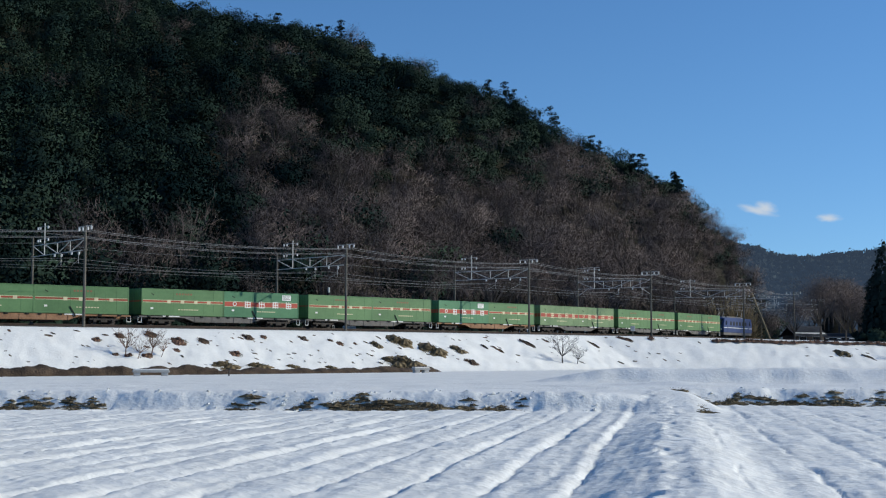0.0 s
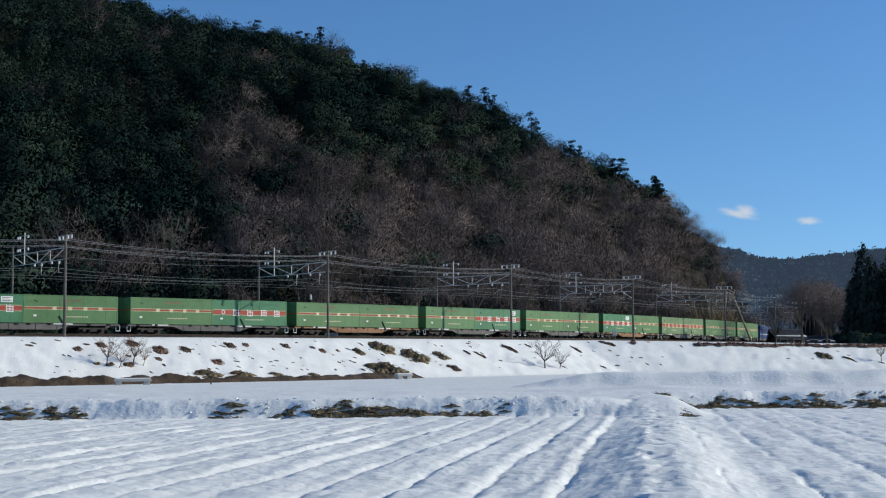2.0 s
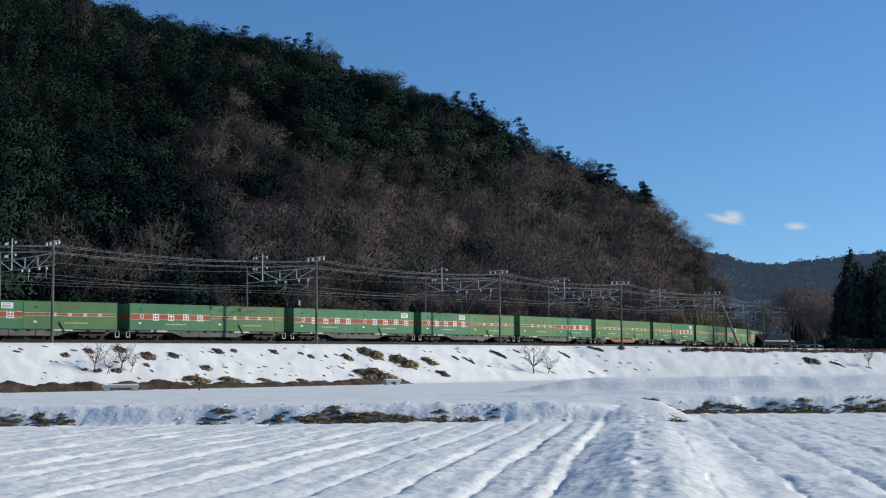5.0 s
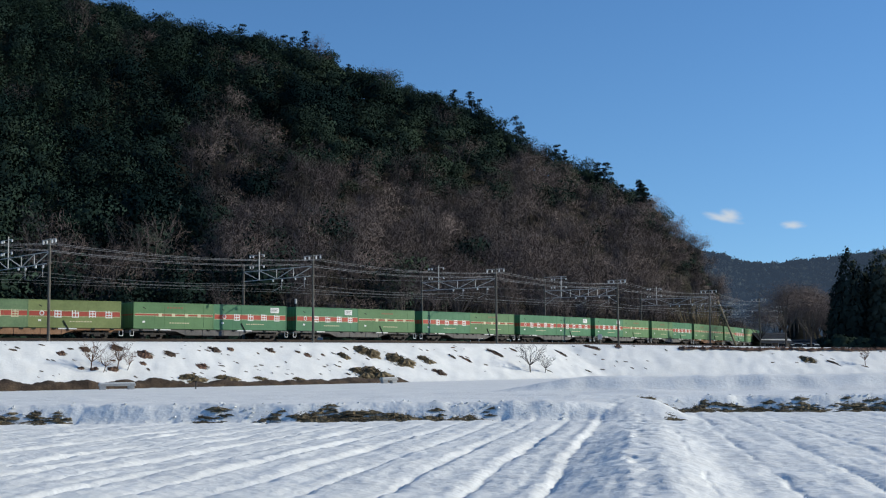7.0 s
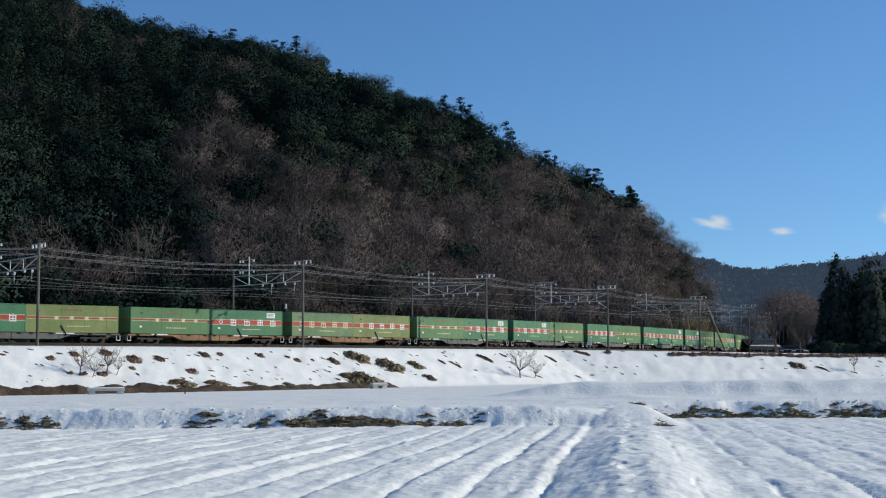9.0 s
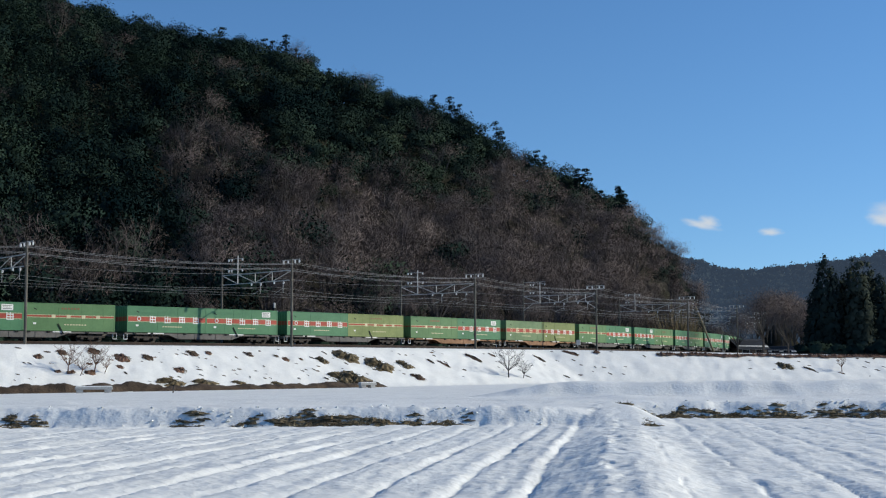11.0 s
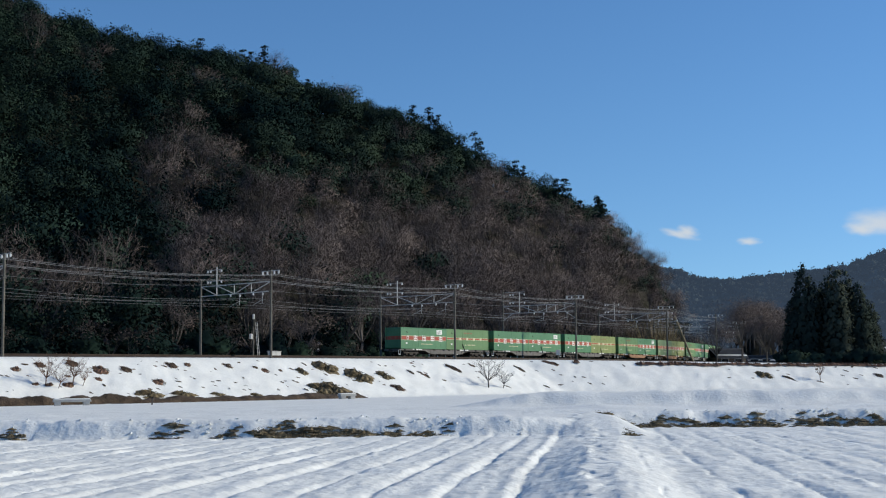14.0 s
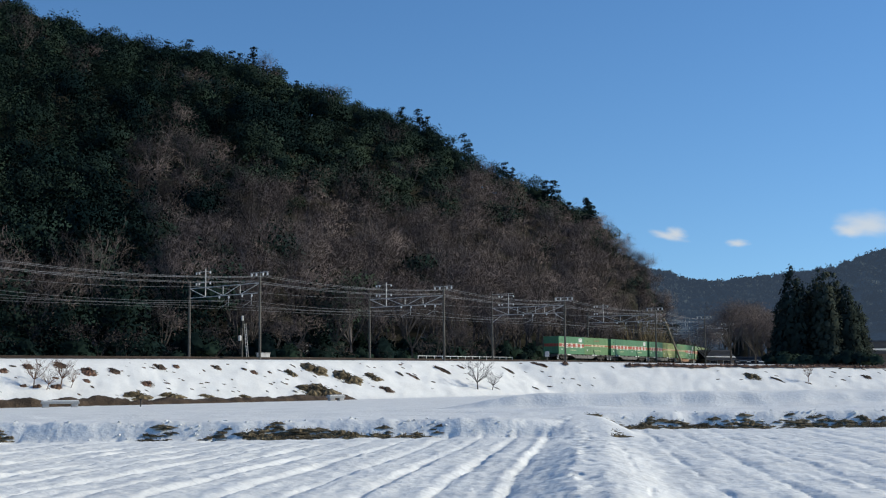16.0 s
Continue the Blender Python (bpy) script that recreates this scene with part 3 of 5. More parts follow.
conifers, broads, twigs, wood, dark_shrubs = [], [], [], [], []
conifer_mid, broad_mid, shrub_mid, twig_mid = [], [], [], []
conifer_tone, broad_tone, twig_tone = [], [], []
for gb in np.concatenate([np.arange(-21.4, 9.4, 1.08), np.arange(9.4, 13.3, 0.75)]):
    f0, t0, _ = hill_edges(gb)
    for gd in np.arange(float(f0) - 4, float(t0) + 6, 5.6):
        b, d = gb + rng.uniform(-0.54, 0.54), gd + rng.uniform(-2.6, 2.6)
        x, y = d * math.sin(radians(b)), d * math.cos(radians(b))
        z = float(hill_z(np.array(x), np.array(y)))
        # the mid height of the tree over the eye tells which belt of the hillside it grows in
        up = math.degrees(math.atan2(z + 6 - EYE, d))
        limit = float(np.interp(b, [-26, -12, -9.8, -8.6, -5.4, -2, 1.9, 3.6, 5.3, 7.7, 10, 10.6, 13], [4.0, 4.6, 5.4, 7.4, 8.2, 7.6, 7.1, 8.7, 7.8, 6.4, 5.6, 7.0, 9]))
        patch = ((b + 9.0) / 2.3) ** 2 + ((up - 8.6) / 1.2) ** 2 < 1
        # the lie of the stand: whole groups of trees are lighter, darker or leafless together
        stand = float(fbm(np.array(x), np.array(y), 61, 2, 26.0))
        leafless = up < limit + rng.normal(0, 0.4) or (patch and rng.random() < 0.8) or rng.random() < (0.14 if stand > 0.25 and b > -16 else 0.03)
        # leafless trees give way to dark evergreens, imitating shade at the hill's foot
        if leafless and b < -9.5 and not patch and rng.random() < 0.5:
            leafless = False
        if leafless and rng.random() < (0.7 if b < -6 and up < 3.6 else 0.45 if b < 1 and up < 3.2 else 0.06):
            leafless = False
        turn, size = rng.random() * math.tau, rng.uniform(0.72, 1.28)
        crest_tree = d > t0 - 24
        if b > 9.6:
            size *= 0.72
        elif crest_tree:
            size *= 0.86
        # tone also paints light: low conifers darker, high ones and right-hand crowns lighter
        tone = float(np.clip(0.45 + 0.45 * stand + rng.normal(0, 0.2), 0, 1))
        if leafless:
            w, f = BARES[rng.integers(len(BARES))]
            st = rng.uniform(0.85, 1.1)
            wood.append(placed(w, x, y, z, size, turn, st)), twigs.append(placed(f, x, y, z, size, turn, st))
            twig_mid.append((x, y, z + 5.0 * size)), twig_tone.append(min(1, tone + 0.35 * (b > 3)))
        elif not crest_tree and (b < -6 and rng.random() < 0.72 or rng.random() < 0.16):
            conifers.append(placed(CONIFERS[rng.integers(6)], x, y, z, size * rng.uniform(0.85, 1.1), turn, rng.uniform(0.75, 1.0)))
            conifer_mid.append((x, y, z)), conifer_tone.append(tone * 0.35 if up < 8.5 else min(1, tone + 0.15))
        elif d > t0 - 6 and rng.random() < 0.45:
            conifers.append(placed(PINES[rng.integers(5)], x, y, z, size, turn))
            conifer_mid.append((x, y, z)), conifer_tone.append(0.3)
        else:
            broads.append(placed(BROADS[rng.integers(7)], x, y, z, size, turn, rng.uniform(0.85, 1.1)))
            broad_mid.append((x, y, z + 4.4 * size)), broad_tone.append(min(1, tone + 0.2 * (b > -3)))
# a close row of lower crowns along the crest
for b in np.arange(-20, 12.9, 0.5):
    d = float(hill_edges(b)[1]) - rng.uniform(1, 9)
    x, y = d * math.sin(radians(b)), d * math.cos(radians(b))
    z, size = float(hill_z(np.array(x), np.array(y))), rng.uniform(0.62, 0.92) * (0.8 if b > 9.6 else 1)
    if b < 9.6:
        broads.append(placed(BROADS[rng.integers(7)], x, y, z - 0.6, size, rng.random() * 6)), broad_mid.append((x, y, z + 4 * size)), broad_tone.append(rng.uniform(0.1, 0.6))
    else:
        w, f = BARES[rng.integers(8)]
        wood.append(placed(w, x, y, z, size, b)), twigs.append(placed(f, x, y, z, size, b)), twig_mid.append((x, y, z + 5 * size)), twig_tone.append(rng.uniform(0.1, 0.5))
# thickets that close the crest below the crowns
for b in np.arange(-20, 12.9, 0.17):
    d = float(hill_edges(b)[1]) + rng.uniform(-20, 3)
    x, y = d * math.sin(radians(b)), d * math.cos(radians(b))
    z = float(hill_z(np.array(x), np.array(y)))
    dark_shrubs.append(placed(SHRUBS[rng.integers(4)], x, y, z - 0.4, rng.uniform(1.8, 2.7) * (0.7 if b > 9.6 else 1), b)), shrub_mid.append((x, y, z + 1))
# a few taller pines that stand out on the hill's shoulder
for b, d, h in ((7.05, 352, 1.15), (7.4, 350, 1.3), (8.05, 350, 1.0), (8.95, 348, 1.3), (9.3, 346, 0.95), (-5.6, 390, 1.2), (0.9, 384, 1.1), (3.6, 378, 1.2)):
    x, y = d * math.sin(radians(b)), d * math.cos(radians(b))
    conifers.append(placed(PINES[int(d) % 5], x, y, float(hill_z(np.array(x), np.array(y))), h, b)), conifer_mid.append((x, y, 0)), conifer_tone.append(0.2)
# undergrowth along the hill's foot behind the line
for b in np.arange(-25, 13.0, 0.12):
    f0 = float(hill_edges(b)[0])
    d = f0 + rng.uniform(-9, 7)
    x, y = d * math.sin(radians(b)), d * math.cos(radians(b))
    z = float(hill_z(np.array(x), np.array(y))) if d > f0 else FORM_Z - 0.6
    if rng.random() < 0.62:
        dark_shrubs.append(placed(SHRUBS[rng.integers(4)], x, y, z - 0.3, rng.uniform(0.7, 1.7), rng.random() * 6)), shrub_mid.append((x, y, z + 0.6))
    else:
        w, f = BRUSH[rng.integers(4)]
        s, tn = rng.uniform(0.6, 1.3), rng.random() * 6
        wood.append(placed(w, x, y, z - 0.2, s, tn)), twigs.append(placed(f, x, y, z - 0.2, s, tn))
        twig_mid.append((x, y, z + 1.5)), twig_tone.append(rng.uniform(0.1, 0.7))
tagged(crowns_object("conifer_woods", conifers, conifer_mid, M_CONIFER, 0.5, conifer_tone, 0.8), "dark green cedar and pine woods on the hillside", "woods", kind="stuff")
tagged(crowns_object("evergreen_woods", broads, broad_mid, M_EVERGREEN, 0.0, broad_tone, 0.85), "dull green broadleaved evergreen woods on the hillside", "woods", kind="stuff")
tagged(crowns_object("bare_woods", twigs, twig_mid, M_TWIG, 0.0, twig_tone, 0.9), "grey-brown leafless winter woods at the hill's foot", "woods", kind="stuff")
tagged(quads_object("bare_woods_limbs", wood, M_BARK), "grey trunks and limbs of leafless winter trees", "woods", kind="stuff")
# shrubs wear the darker conifer colour to paint in the shade behind the line
tagged(crowns_object("undergrowth", dark_shrubs, shrub_mid, M_CONIFER, 0.0), "evergreen undergrowth along the railway, coloured dark like shade", "shrubs", kind="stuff")


q = []
for k in range(26):
    b, d = rng.choice([-10.9, -10.4, -9.9, -3.2, 1.5]) + rng.normal(0, 0.25), 0
    d = float(hill_edges(b)[0]) + rng.uniform(1, 9)
    x, y = d * math.sin(radians(b)), d * math.cos(radians(b))
    q.append(placed(conifer_shape(0.35, 0.5, 14, 0.0, 0.5), x, y, float(hill_z(np.array(x), np.array(y))) + rng.uniform(0.3, 3.0), rng.uniform(0.5, 1.3), k))
tagged(quads_object("clinging_snow", q, M_SNOW), "scraps of snow caught on undergrowth below the woods", "snow", kind="stuff")


rng = np.random.default_rng(7)


# ---------------------------------------------------------------- far mountains
def far_range(name, dist, bs, angs, rough, seed, mat, label, step=0.055):
    b = np.arange(bs[0], bs[-1], step)
    a = np.interp(b, bs, angs) + rough * fbm(b, b * 0, seed, 4, 1.4) + 0.15 * rough * np.abs(fbm(b, b * 0 + 3, seed + 1, 3, 0.22))
    rows = []
    for t in np.linspace(0, 1, 14):
        d = dist * (0.72 + 0.28 * t)
        z = EYE + dist * np.tan(np.radians(a)) * t ** 0.9 - (1 - t) * 8 + (16 * fbm(b, b * 0 + t * 3, seed + 2, 3, 2.5)) * math.sin(math.pi * t)
        rows.append(np.stack([d * np.sin(np.radians(b)), d * np.cos(np.radians(b)), z], 1))
    v = np.concatenate(rows)
    m = len(b)
    i = np.arange(13 * (m - 1))
    k = i // (m - 1) * m + i % (m - 1)
    ob = tagged(mesh_object(name, v, np.stack([k, k + 1, k + m + 1, k + m], 1), mat, smooth=True), label, "mountain", kind="structure")
    return ob, v.reshape(14, m, 3)


M_FAR = material("hazed_distant_forest", (0.035, 0.05, 0.05), 0.95, vary=0.5, scale=0.006, fine=0.06, tint=(0.06, 0.065, 0.06), bump=4.0, bump_scale=0.09, spec=0.0)
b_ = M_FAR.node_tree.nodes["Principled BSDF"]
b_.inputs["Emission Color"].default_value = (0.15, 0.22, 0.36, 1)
b_.inputs["Emission Strength"].default_value = 0.2      # blue emission: haze of the air painted onto the backdrop
_, ridge = far_range("backdrop_mountain", 1900, [2, 9, 11.6, 13.1, 14.2, 15.8, 17.0, 18.4, 20.8, 24, 34, 60], [4.6, 4.6, 4.25, 3.75, 3.68, 3.86, 3.9, 4.06, 4.8, 5.6, 6.4, 6], 0.10, 31, M_FAR, "distant wooded mountain ridge with painted blue-grey haze")
far_tree = [broad_shape(13, 6.5, 42, 6, 4.2) for k in range(5)] + [conifer_shape(16, 4.2, 36, 0.1, 3.4) for k in range(3)]
fq, fm = [], []
for k in range(2300):
    j = int(rng.integers(130, 410))
    i = 13 if rng.random() < 0.22 else int(rng.integers(4, 14))
    p = ridge[i, j] + rng.normal(0, 2.5, 3) * np.array([1, 1, 0])
    fq.append(placed(far_tree[rng.integers(8)], p[0], p[1], p[2] - 3, rng.uniform(0.7, 1.25), rng.random() * 6)), fm.append((p[0], p[1], p[2] + 3))
tagged(crowns_object("backdrop_woods", fq, fm, M_FAR), "distant woods on the mountain ridge with painted blue-grey haze", "woods", kind="stuff")
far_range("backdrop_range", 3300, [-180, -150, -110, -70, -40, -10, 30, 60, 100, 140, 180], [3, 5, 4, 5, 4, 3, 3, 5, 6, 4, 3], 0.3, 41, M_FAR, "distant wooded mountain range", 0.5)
# leafless low woods behind the houses
q_t, q_w, q_m = [], [], []
for k in range(120):
    b, d = rng.uniform(12.4, 17.2), rng.uniform(300, 420)
    x, y = d * math.sin(radians(b)), d * math.cos(radians(b))
    if np.hypot(LX - x, LY - y).min() < 9:
        continue
    z = FORM_Z - 1 + max(0, d - 310) * 0.10 * math.exp(-((b - 15.4) / 0.9) ** 2)
    w, f = BARES[rng.integers(8)]
    s, tn = rng.uniform(0.8, 1.25), rng.random() * 6
    q_w.append(placed(w, x, y, z, s, tn)), q_t.append(placed(f, x, y, z, s, tn)), q_m.append((x, y, z + 5))
tagged(crowns_object("low_woods", q_t, q_m, M_TWIG), "brown leafless woods behind the houses", "woods", kind="stuff")
tagged(quads_object("low_woods_limbs", q_w, M_BARK), "grey limbs of the leafless woods behind the houses", "woods", kind="stuff")
low_hill_b = np.arange(11.6, 18.6, 0.25)
v, f = [], []
for d in np.linspace(296, 440, 10):
    for b in low_hill_b:
        z = FORM_Z - 1.2 + max(0, d - 310) * 0.10 * math.exp(-((b - 15.4) / 0.9) ** 2)
        v.append((d * math.sin(radians(b)), d * math.cos(radians(b)), z))
m = len(low_hill_b)
f = [[i * m + j, i * m + j + 1, (i + 1) * m + j + 1, (i + 1) * m + j] for i in range(9) for j in range(m - 1)]
tagged(mesh_object("low_hill", v, f, M_FLOOR, smooth=True), "low hillside of leaf litter under leafless trees", "hill", kind="structure")


# ---------------------------------------------------------------- grove, tall bare tree, houses
def tree(name, label, at, quads, mat, trunk=None, group=""):
    e = thing(name, label, "tree", group)
    e.location = at
    if trunk is not None:
        quads_object("trunk", trunk, M_BARK, e)
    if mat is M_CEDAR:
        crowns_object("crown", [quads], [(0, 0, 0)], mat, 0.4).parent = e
    else:
        crowns_object("crown", [quads], [(0, 0, 4.5)], mat).parent = e
    return e


def at_bearing(b, d, z=None):
    x, y = d * math.sin(radians(b)), d * math.cos(radians(b))
    return (x, y, FORM_Z - 0.9 if z is None else z)


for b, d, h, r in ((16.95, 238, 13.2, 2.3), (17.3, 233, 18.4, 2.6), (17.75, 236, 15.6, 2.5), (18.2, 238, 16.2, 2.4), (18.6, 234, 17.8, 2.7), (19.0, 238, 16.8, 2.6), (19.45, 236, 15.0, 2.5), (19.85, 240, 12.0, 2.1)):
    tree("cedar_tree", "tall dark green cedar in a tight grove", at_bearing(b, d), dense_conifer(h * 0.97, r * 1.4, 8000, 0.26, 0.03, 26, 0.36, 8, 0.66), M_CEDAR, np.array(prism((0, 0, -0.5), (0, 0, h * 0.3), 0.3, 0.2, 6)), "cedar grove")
for b, d, h, r in ((14.75, 250, 12.5, 7.0), (15.75, 262, 10.5, 5.5), (13.7, 275, 9.5, 4.5)):
    w, f = bare_dome(h, r, 4200, 16, 0.016)
    tree("bare_tree", "spreading leafless tree with fine grey-brown twigs", at_bearing(b, d), f, M_TWIG, w, "bare trees by the houses")
# pale leafless trees that stand out singly before the dark woods
for b, back, h, r in ((-13.3, 6, 13, 4.2), (-12.3, 9, 14, 4.6), (-11.5, 5, 11, 3.6), (-16.6, 5, 12, 4.0), (-5.9, 30, 13, 4.6), (-5.0, 34, 14, 4.8), (-4.1, 26, 12.5, 4.4), (-1.2, 18, 12, 4.0), (3.2, 14, 11, 3.8), (5.6, 12, 11, 3.6)):
    d = float(hill_edges(b)[0]) + back
    x, y, _ = at_bearing(b, d)
    w, f = bare_shape(h, r, 10, 10, 0.8, 0.25)
    tree("bare_tree", "leafless pale grey tree standing before dark woods", (x, y, float(hill_z(np.array(x), np.array(y)))), f, M_TWIG, w, "bare trees at the hill's foot")
hedge_mid = [at_bearing(16.3 + 0.16 * k, 226) for k in range(28)]
hedge = [placed(SHRUBS[k % 4], *at_bearing(16.3 + 0.16 * k, 226 + rng.uniform(-2, 2), FORM_Z - 1.2), rng.uniform(0.6, 1.1), k) for k in range(28)]
tagged(crowns_object("hedge", hedge, hedge_mid, M_EVERGREEN), "low dark hedge in front of the cedar grove", "shrubs", kind="stuff")

M_TILE = material("roof_tiles", (0.06, 0.065, 0.075), 0.6, vary=0.2, scale=1, fine=6)
M_PLASTER = material("aged_boards", (0.15, 0.12, 0.095), 0.9, vary=0.25, scale=0.7, fine=5, tint=(0.11, 0.09, 0.075))


def house(b, d, width, depth, wall_h, roof_h, turn):
    e = thing("house", "small farmhouse with dark tiled roof partly under snow", "house", "houses by the line")
    part("wall", box(bmesh.new(), -width / 2, width / 2, -depth / 2, depth / 2, -1.0, wall_h), M_PLASTER, e)
    for side in (-1, 1):
        bm = bmesh.new()
        y1 = side * (depth / 2 + 0.7)
        vs = [bm.verts.new(p) for p in ((-width / 2 - 0.6, 0, wall_h + roof_h), (width / 2 + 0.6, 0, wall_h + roof_h), (width / 2 + 0.6, y1, wall_h - 0.25), (-width / 2 - 0.6, y1, wall_h - 0.25))]
        fc = bm.faces.new(vs)
        bmesh.ops.solidify(bm, geom=[fc], thickness=0.18 * side)
        r = part("roof", bm, M_TILE, e, "dark grey tiled roof slope")
        bm = bmesh.new()
        lift = 0.13
        n0 = 0.62 if side < 0 else 0.3
        vs = [bm.verts.new(p) for p in ((-width / 2 - 0.5, y1 * n0, wall_h + roof_h * (1 - n0) - 0.25 * n0 + lift), (width / 2 + 0.5, y1 * n0, wall_h + roof_h * (1 - n0) - 0.25 * n0 + lift), (width / 2 + 0.5, y1 * 0.8, wall_h + roof_h * 0.2 - 0.2 + lift), (-width / 2 - 0.3, y1 * 0.72, wall_h + roof_h * 0.28 - 0.18 + lift))]
        fc = bm.faces.new(vs)
        bmesh.ops.solidify(bm, geom=[fc], thickness=0.1 * side)
        part("roof_snow", bm, M_SNOW, r, "patch of snow on the roof")
    part("ridge", bar(bmesh.new(), (-width / 2 - 0.7, 0, wall_h + roof_h + 0.1), (width / 2 + 0.7, 0, wall_h + roof_h + 0.1), 0.3, 0.3), M_TILE, e)
    for x in (-width * 0.28, width * 0.22):
        wd = part("window", box(bmesh.new(), x - 0.8, x + 0.8, -depth / 2 - 0.05, -depth / 2 + 0.05, 0.9, 2.0, 0.01), M_GLASS, e, "dark window pane")
        part("window_frame", box(bmesh.new(), x - 0.9, x + 0.9, -depth / 2 - 0.03, -depth / 2 + 0.03, 0.8, 2.1), M_STEEL, wd)
    e.matrix_world = pose(*at_bearing(b, d), 0, 0, turn)


house(14.05, 284, 6.5, 5, 2.3, 1.7, 20)
house(15.5, 296, 5, 4.5, 1.5, 1.2, -15)
house(20.35, 262, 10, 7, 2.8, 2.1, 12)


# ---------------------------------------------------------------- freight train
WAGON, BOX_L, BOX_H = 20.4, 9.41, 2.62
DECK = 1.06           # container floor over the rail


def block_mark(bm, x, z, size, y, kind):
    """A squarish painted mark of level and upright bars; kind picks which bars it has."""
    t = size * 0.055

    def level(a, b, h):
        box(bm, x + a * size, x + b * size, y - 0.006, y, z + h * size - t, z + h * size + t)

    def upright(a, h0, h1):
        box(bm, x + a * size - t, x + a * size + t, y - 0.007, y - 0.001, z + h0 * size, z + h1 * size)
    for a in ((-0.42, -0.08, 0.36), (-0.40, 0.0, 0.40), (-0.36, 0.06, 0.42), (-0.42, 0.0, 0.36))[kind]:
        upright(a, -0.44, 0.44 - 0.2 * (a > 0.2))
    for h in ((0.30, -0.05, -0.42), (-0.40, 0.10), (0.34, 0.02, -0.30), (0.20, -0.12, -0.42))[kind]:
        level(-0.46, 0.44, h)


def ring(bm, x, z, r, y, thick=0.07):
    for k in range(12):
        a0, a1 = k * math.tau / 12, (k + 1) * math.tau / 12
        bar(bm, (x + r * math.cos(a0), y - 0.004, z + r * math.sin(a0)), (x + r * math.cos(a1), y - 0.004, z + r * math.sin(a1)), 0.02, thick)


def container(kind):
    """A nine-metre box with its floor at z = 0, its near side towards -y. kind: W broad stripe, T thin stripe, O olive, Y olive with a broad stripe, F faded; p adds a white plate."""
    paint = {"W": M_GREEN, "T": M_LEAF, "O": M_OLIVE, "F": M_FADED, "Y": M_OLIVE}[kind[0]]
    label = {"W": "green freight container with broad red stripe and white marks", "T": "green freight container with thin red stripe and cream marks",
             "O": "faded olive-green freight container with thin red stripe", "Y": "faded olive-green freight container with broad red stripe", "F": "weathered green freight container with worn red stripe"}[kind[0]]
    c = thing("freight_container", label, "container", "containers on the train")
    h, w, L = BOX_H, 1.245, BOX_L / 2
    part("body", box(bmesh.new(), -L, L, -w, w, 0.06, h, 0.035), paint, c)
    bm = bmesh.new()
    for x in (-L, L):
        for y in (-w, w):
            box(bm, x - 0.07, x + 0.07, y - 0.012 if y < 0 else y - 0.06, y + 0.06 if y < 0 else y + 0.012, 0.0, h + 0.012, 0.01)
    for y in (-w - 0.012, w - 0.05):
        box(bm, -L, L, y, y + 0.062, 0.0, 0.13, 0.01)
        box(bm, -L, L, y, y + 0.062, h - 0.08, h + 0.012, 0.01)
    part("frame", bm, paint, c)
    # side doors: shallow seams
    for x in (-2.35, 0.0, 2.35):
        part("door_seam", box(bmesh.new(), x - 0.014, x + 0.014, -w - 0.006, -w + 0.02, 0.14, h - 0.1), paint, c)
    for x in (-1.2, 1.2, 3.5):
        part("lock_rod", rod(bmesh.new(), (x, -w - 0.004, 0.2), (x, -w - 0.004, h - 0.12), 0.010, n=5), paint, c)
    # two door leaves and rods at the rear end
    for y in (-0.6, 0.6):
        part("end_door", box(bmesh.new(), -L - 0.03, -L + 0.02, y - 0.57, y + 0.57, 0.14, h - 0.1, 0.012), paint, c)
    for y in (-0.85, -0.35, 0.35, 0.85):
        part("end_rod", rod(bmesh.new(), (-L - 0.055, y, 0.15), (-L - 0.055, y, h - 0.12), 0.02, n=5), paint, c)
    broad = kind[0] in "WFY"
    z0, z1 = (1.12, 1.56) if broad else (1.33, 1.47)
    bm = box(bmesh.new(), -L + 0.02, L - 0.02, -w - 0.005, -w, z0, z1)
    box(bm, -L - 0.036, -L, -w + 0.04, w - 0.04, z0, z1)
    part("stripe", bm, M_RED, c, "red painted stripe")
    bm = bmesh.new()
    for z in (z0 - 0.05, z1 + 0.05):
        box(bm, -L + 0.02, L - 0.02, -w - 0.005, -w, z - 0.02, z + 0.02)
    part("stripe_edge", bm, M_CREAM, c, "thin cream line along the stripe")
    if broad:
        mark = M_WHITE if kind[0] in "WY" else M_CREAM
        bm = bmesh.new()
        ring(bm, -3.4, 1.36, 0.2, -w - 0.008, 0.08)
        part("emblem", bm, mark, c, "white painted ring")
        for k in range(4):
            bm = bmesh.new()
            block_mark(bm, -1.77 + 1.75 * k, 1.34, 0.78, -w - 0.006, k)
            tagged(part("painted_mark", bm, mark, c, "blocky white painted mark"), kind="stuff")
    else:
        for k in range(4):
            x = -1.7 + 1.55 * k
            part("painted_mark", box(bmesh.new(), x - 0.2, x + 0.2, -w - 0.01, -w - 0.004, 1.22, 1.56), M_CREAM, c, "small cream painted block")
        bm = bmesh.new()
        for k in range(6):
            box(bm, -0.9 + 0.33 * k, -0.68 + 0.33 * k, -w - 0.006, -w, 2.06, 2.24)
        tagged(part("painted_line", bm, M_FADED_RED, c, "faded red line of small marks"), kind="stuff")
    bm = bmesh.new()
    for k in range(8):
        box(bm, -0.6 + 0.3 * k, -0.4 + 0.3 * k, -w - 0.006, -w, 0.56, 0.66)
    tagged(part("small_print", bm, M_CREAM, c, "short row of small cream bars"), kind="stuff")
    part("number_patch", box(bmesh.new(), -3.75, -3.45, -w - 0.006, -w, 0.60, 0.78), M_WHITE, c, "white painted patch")
    bm = bmesh.new()
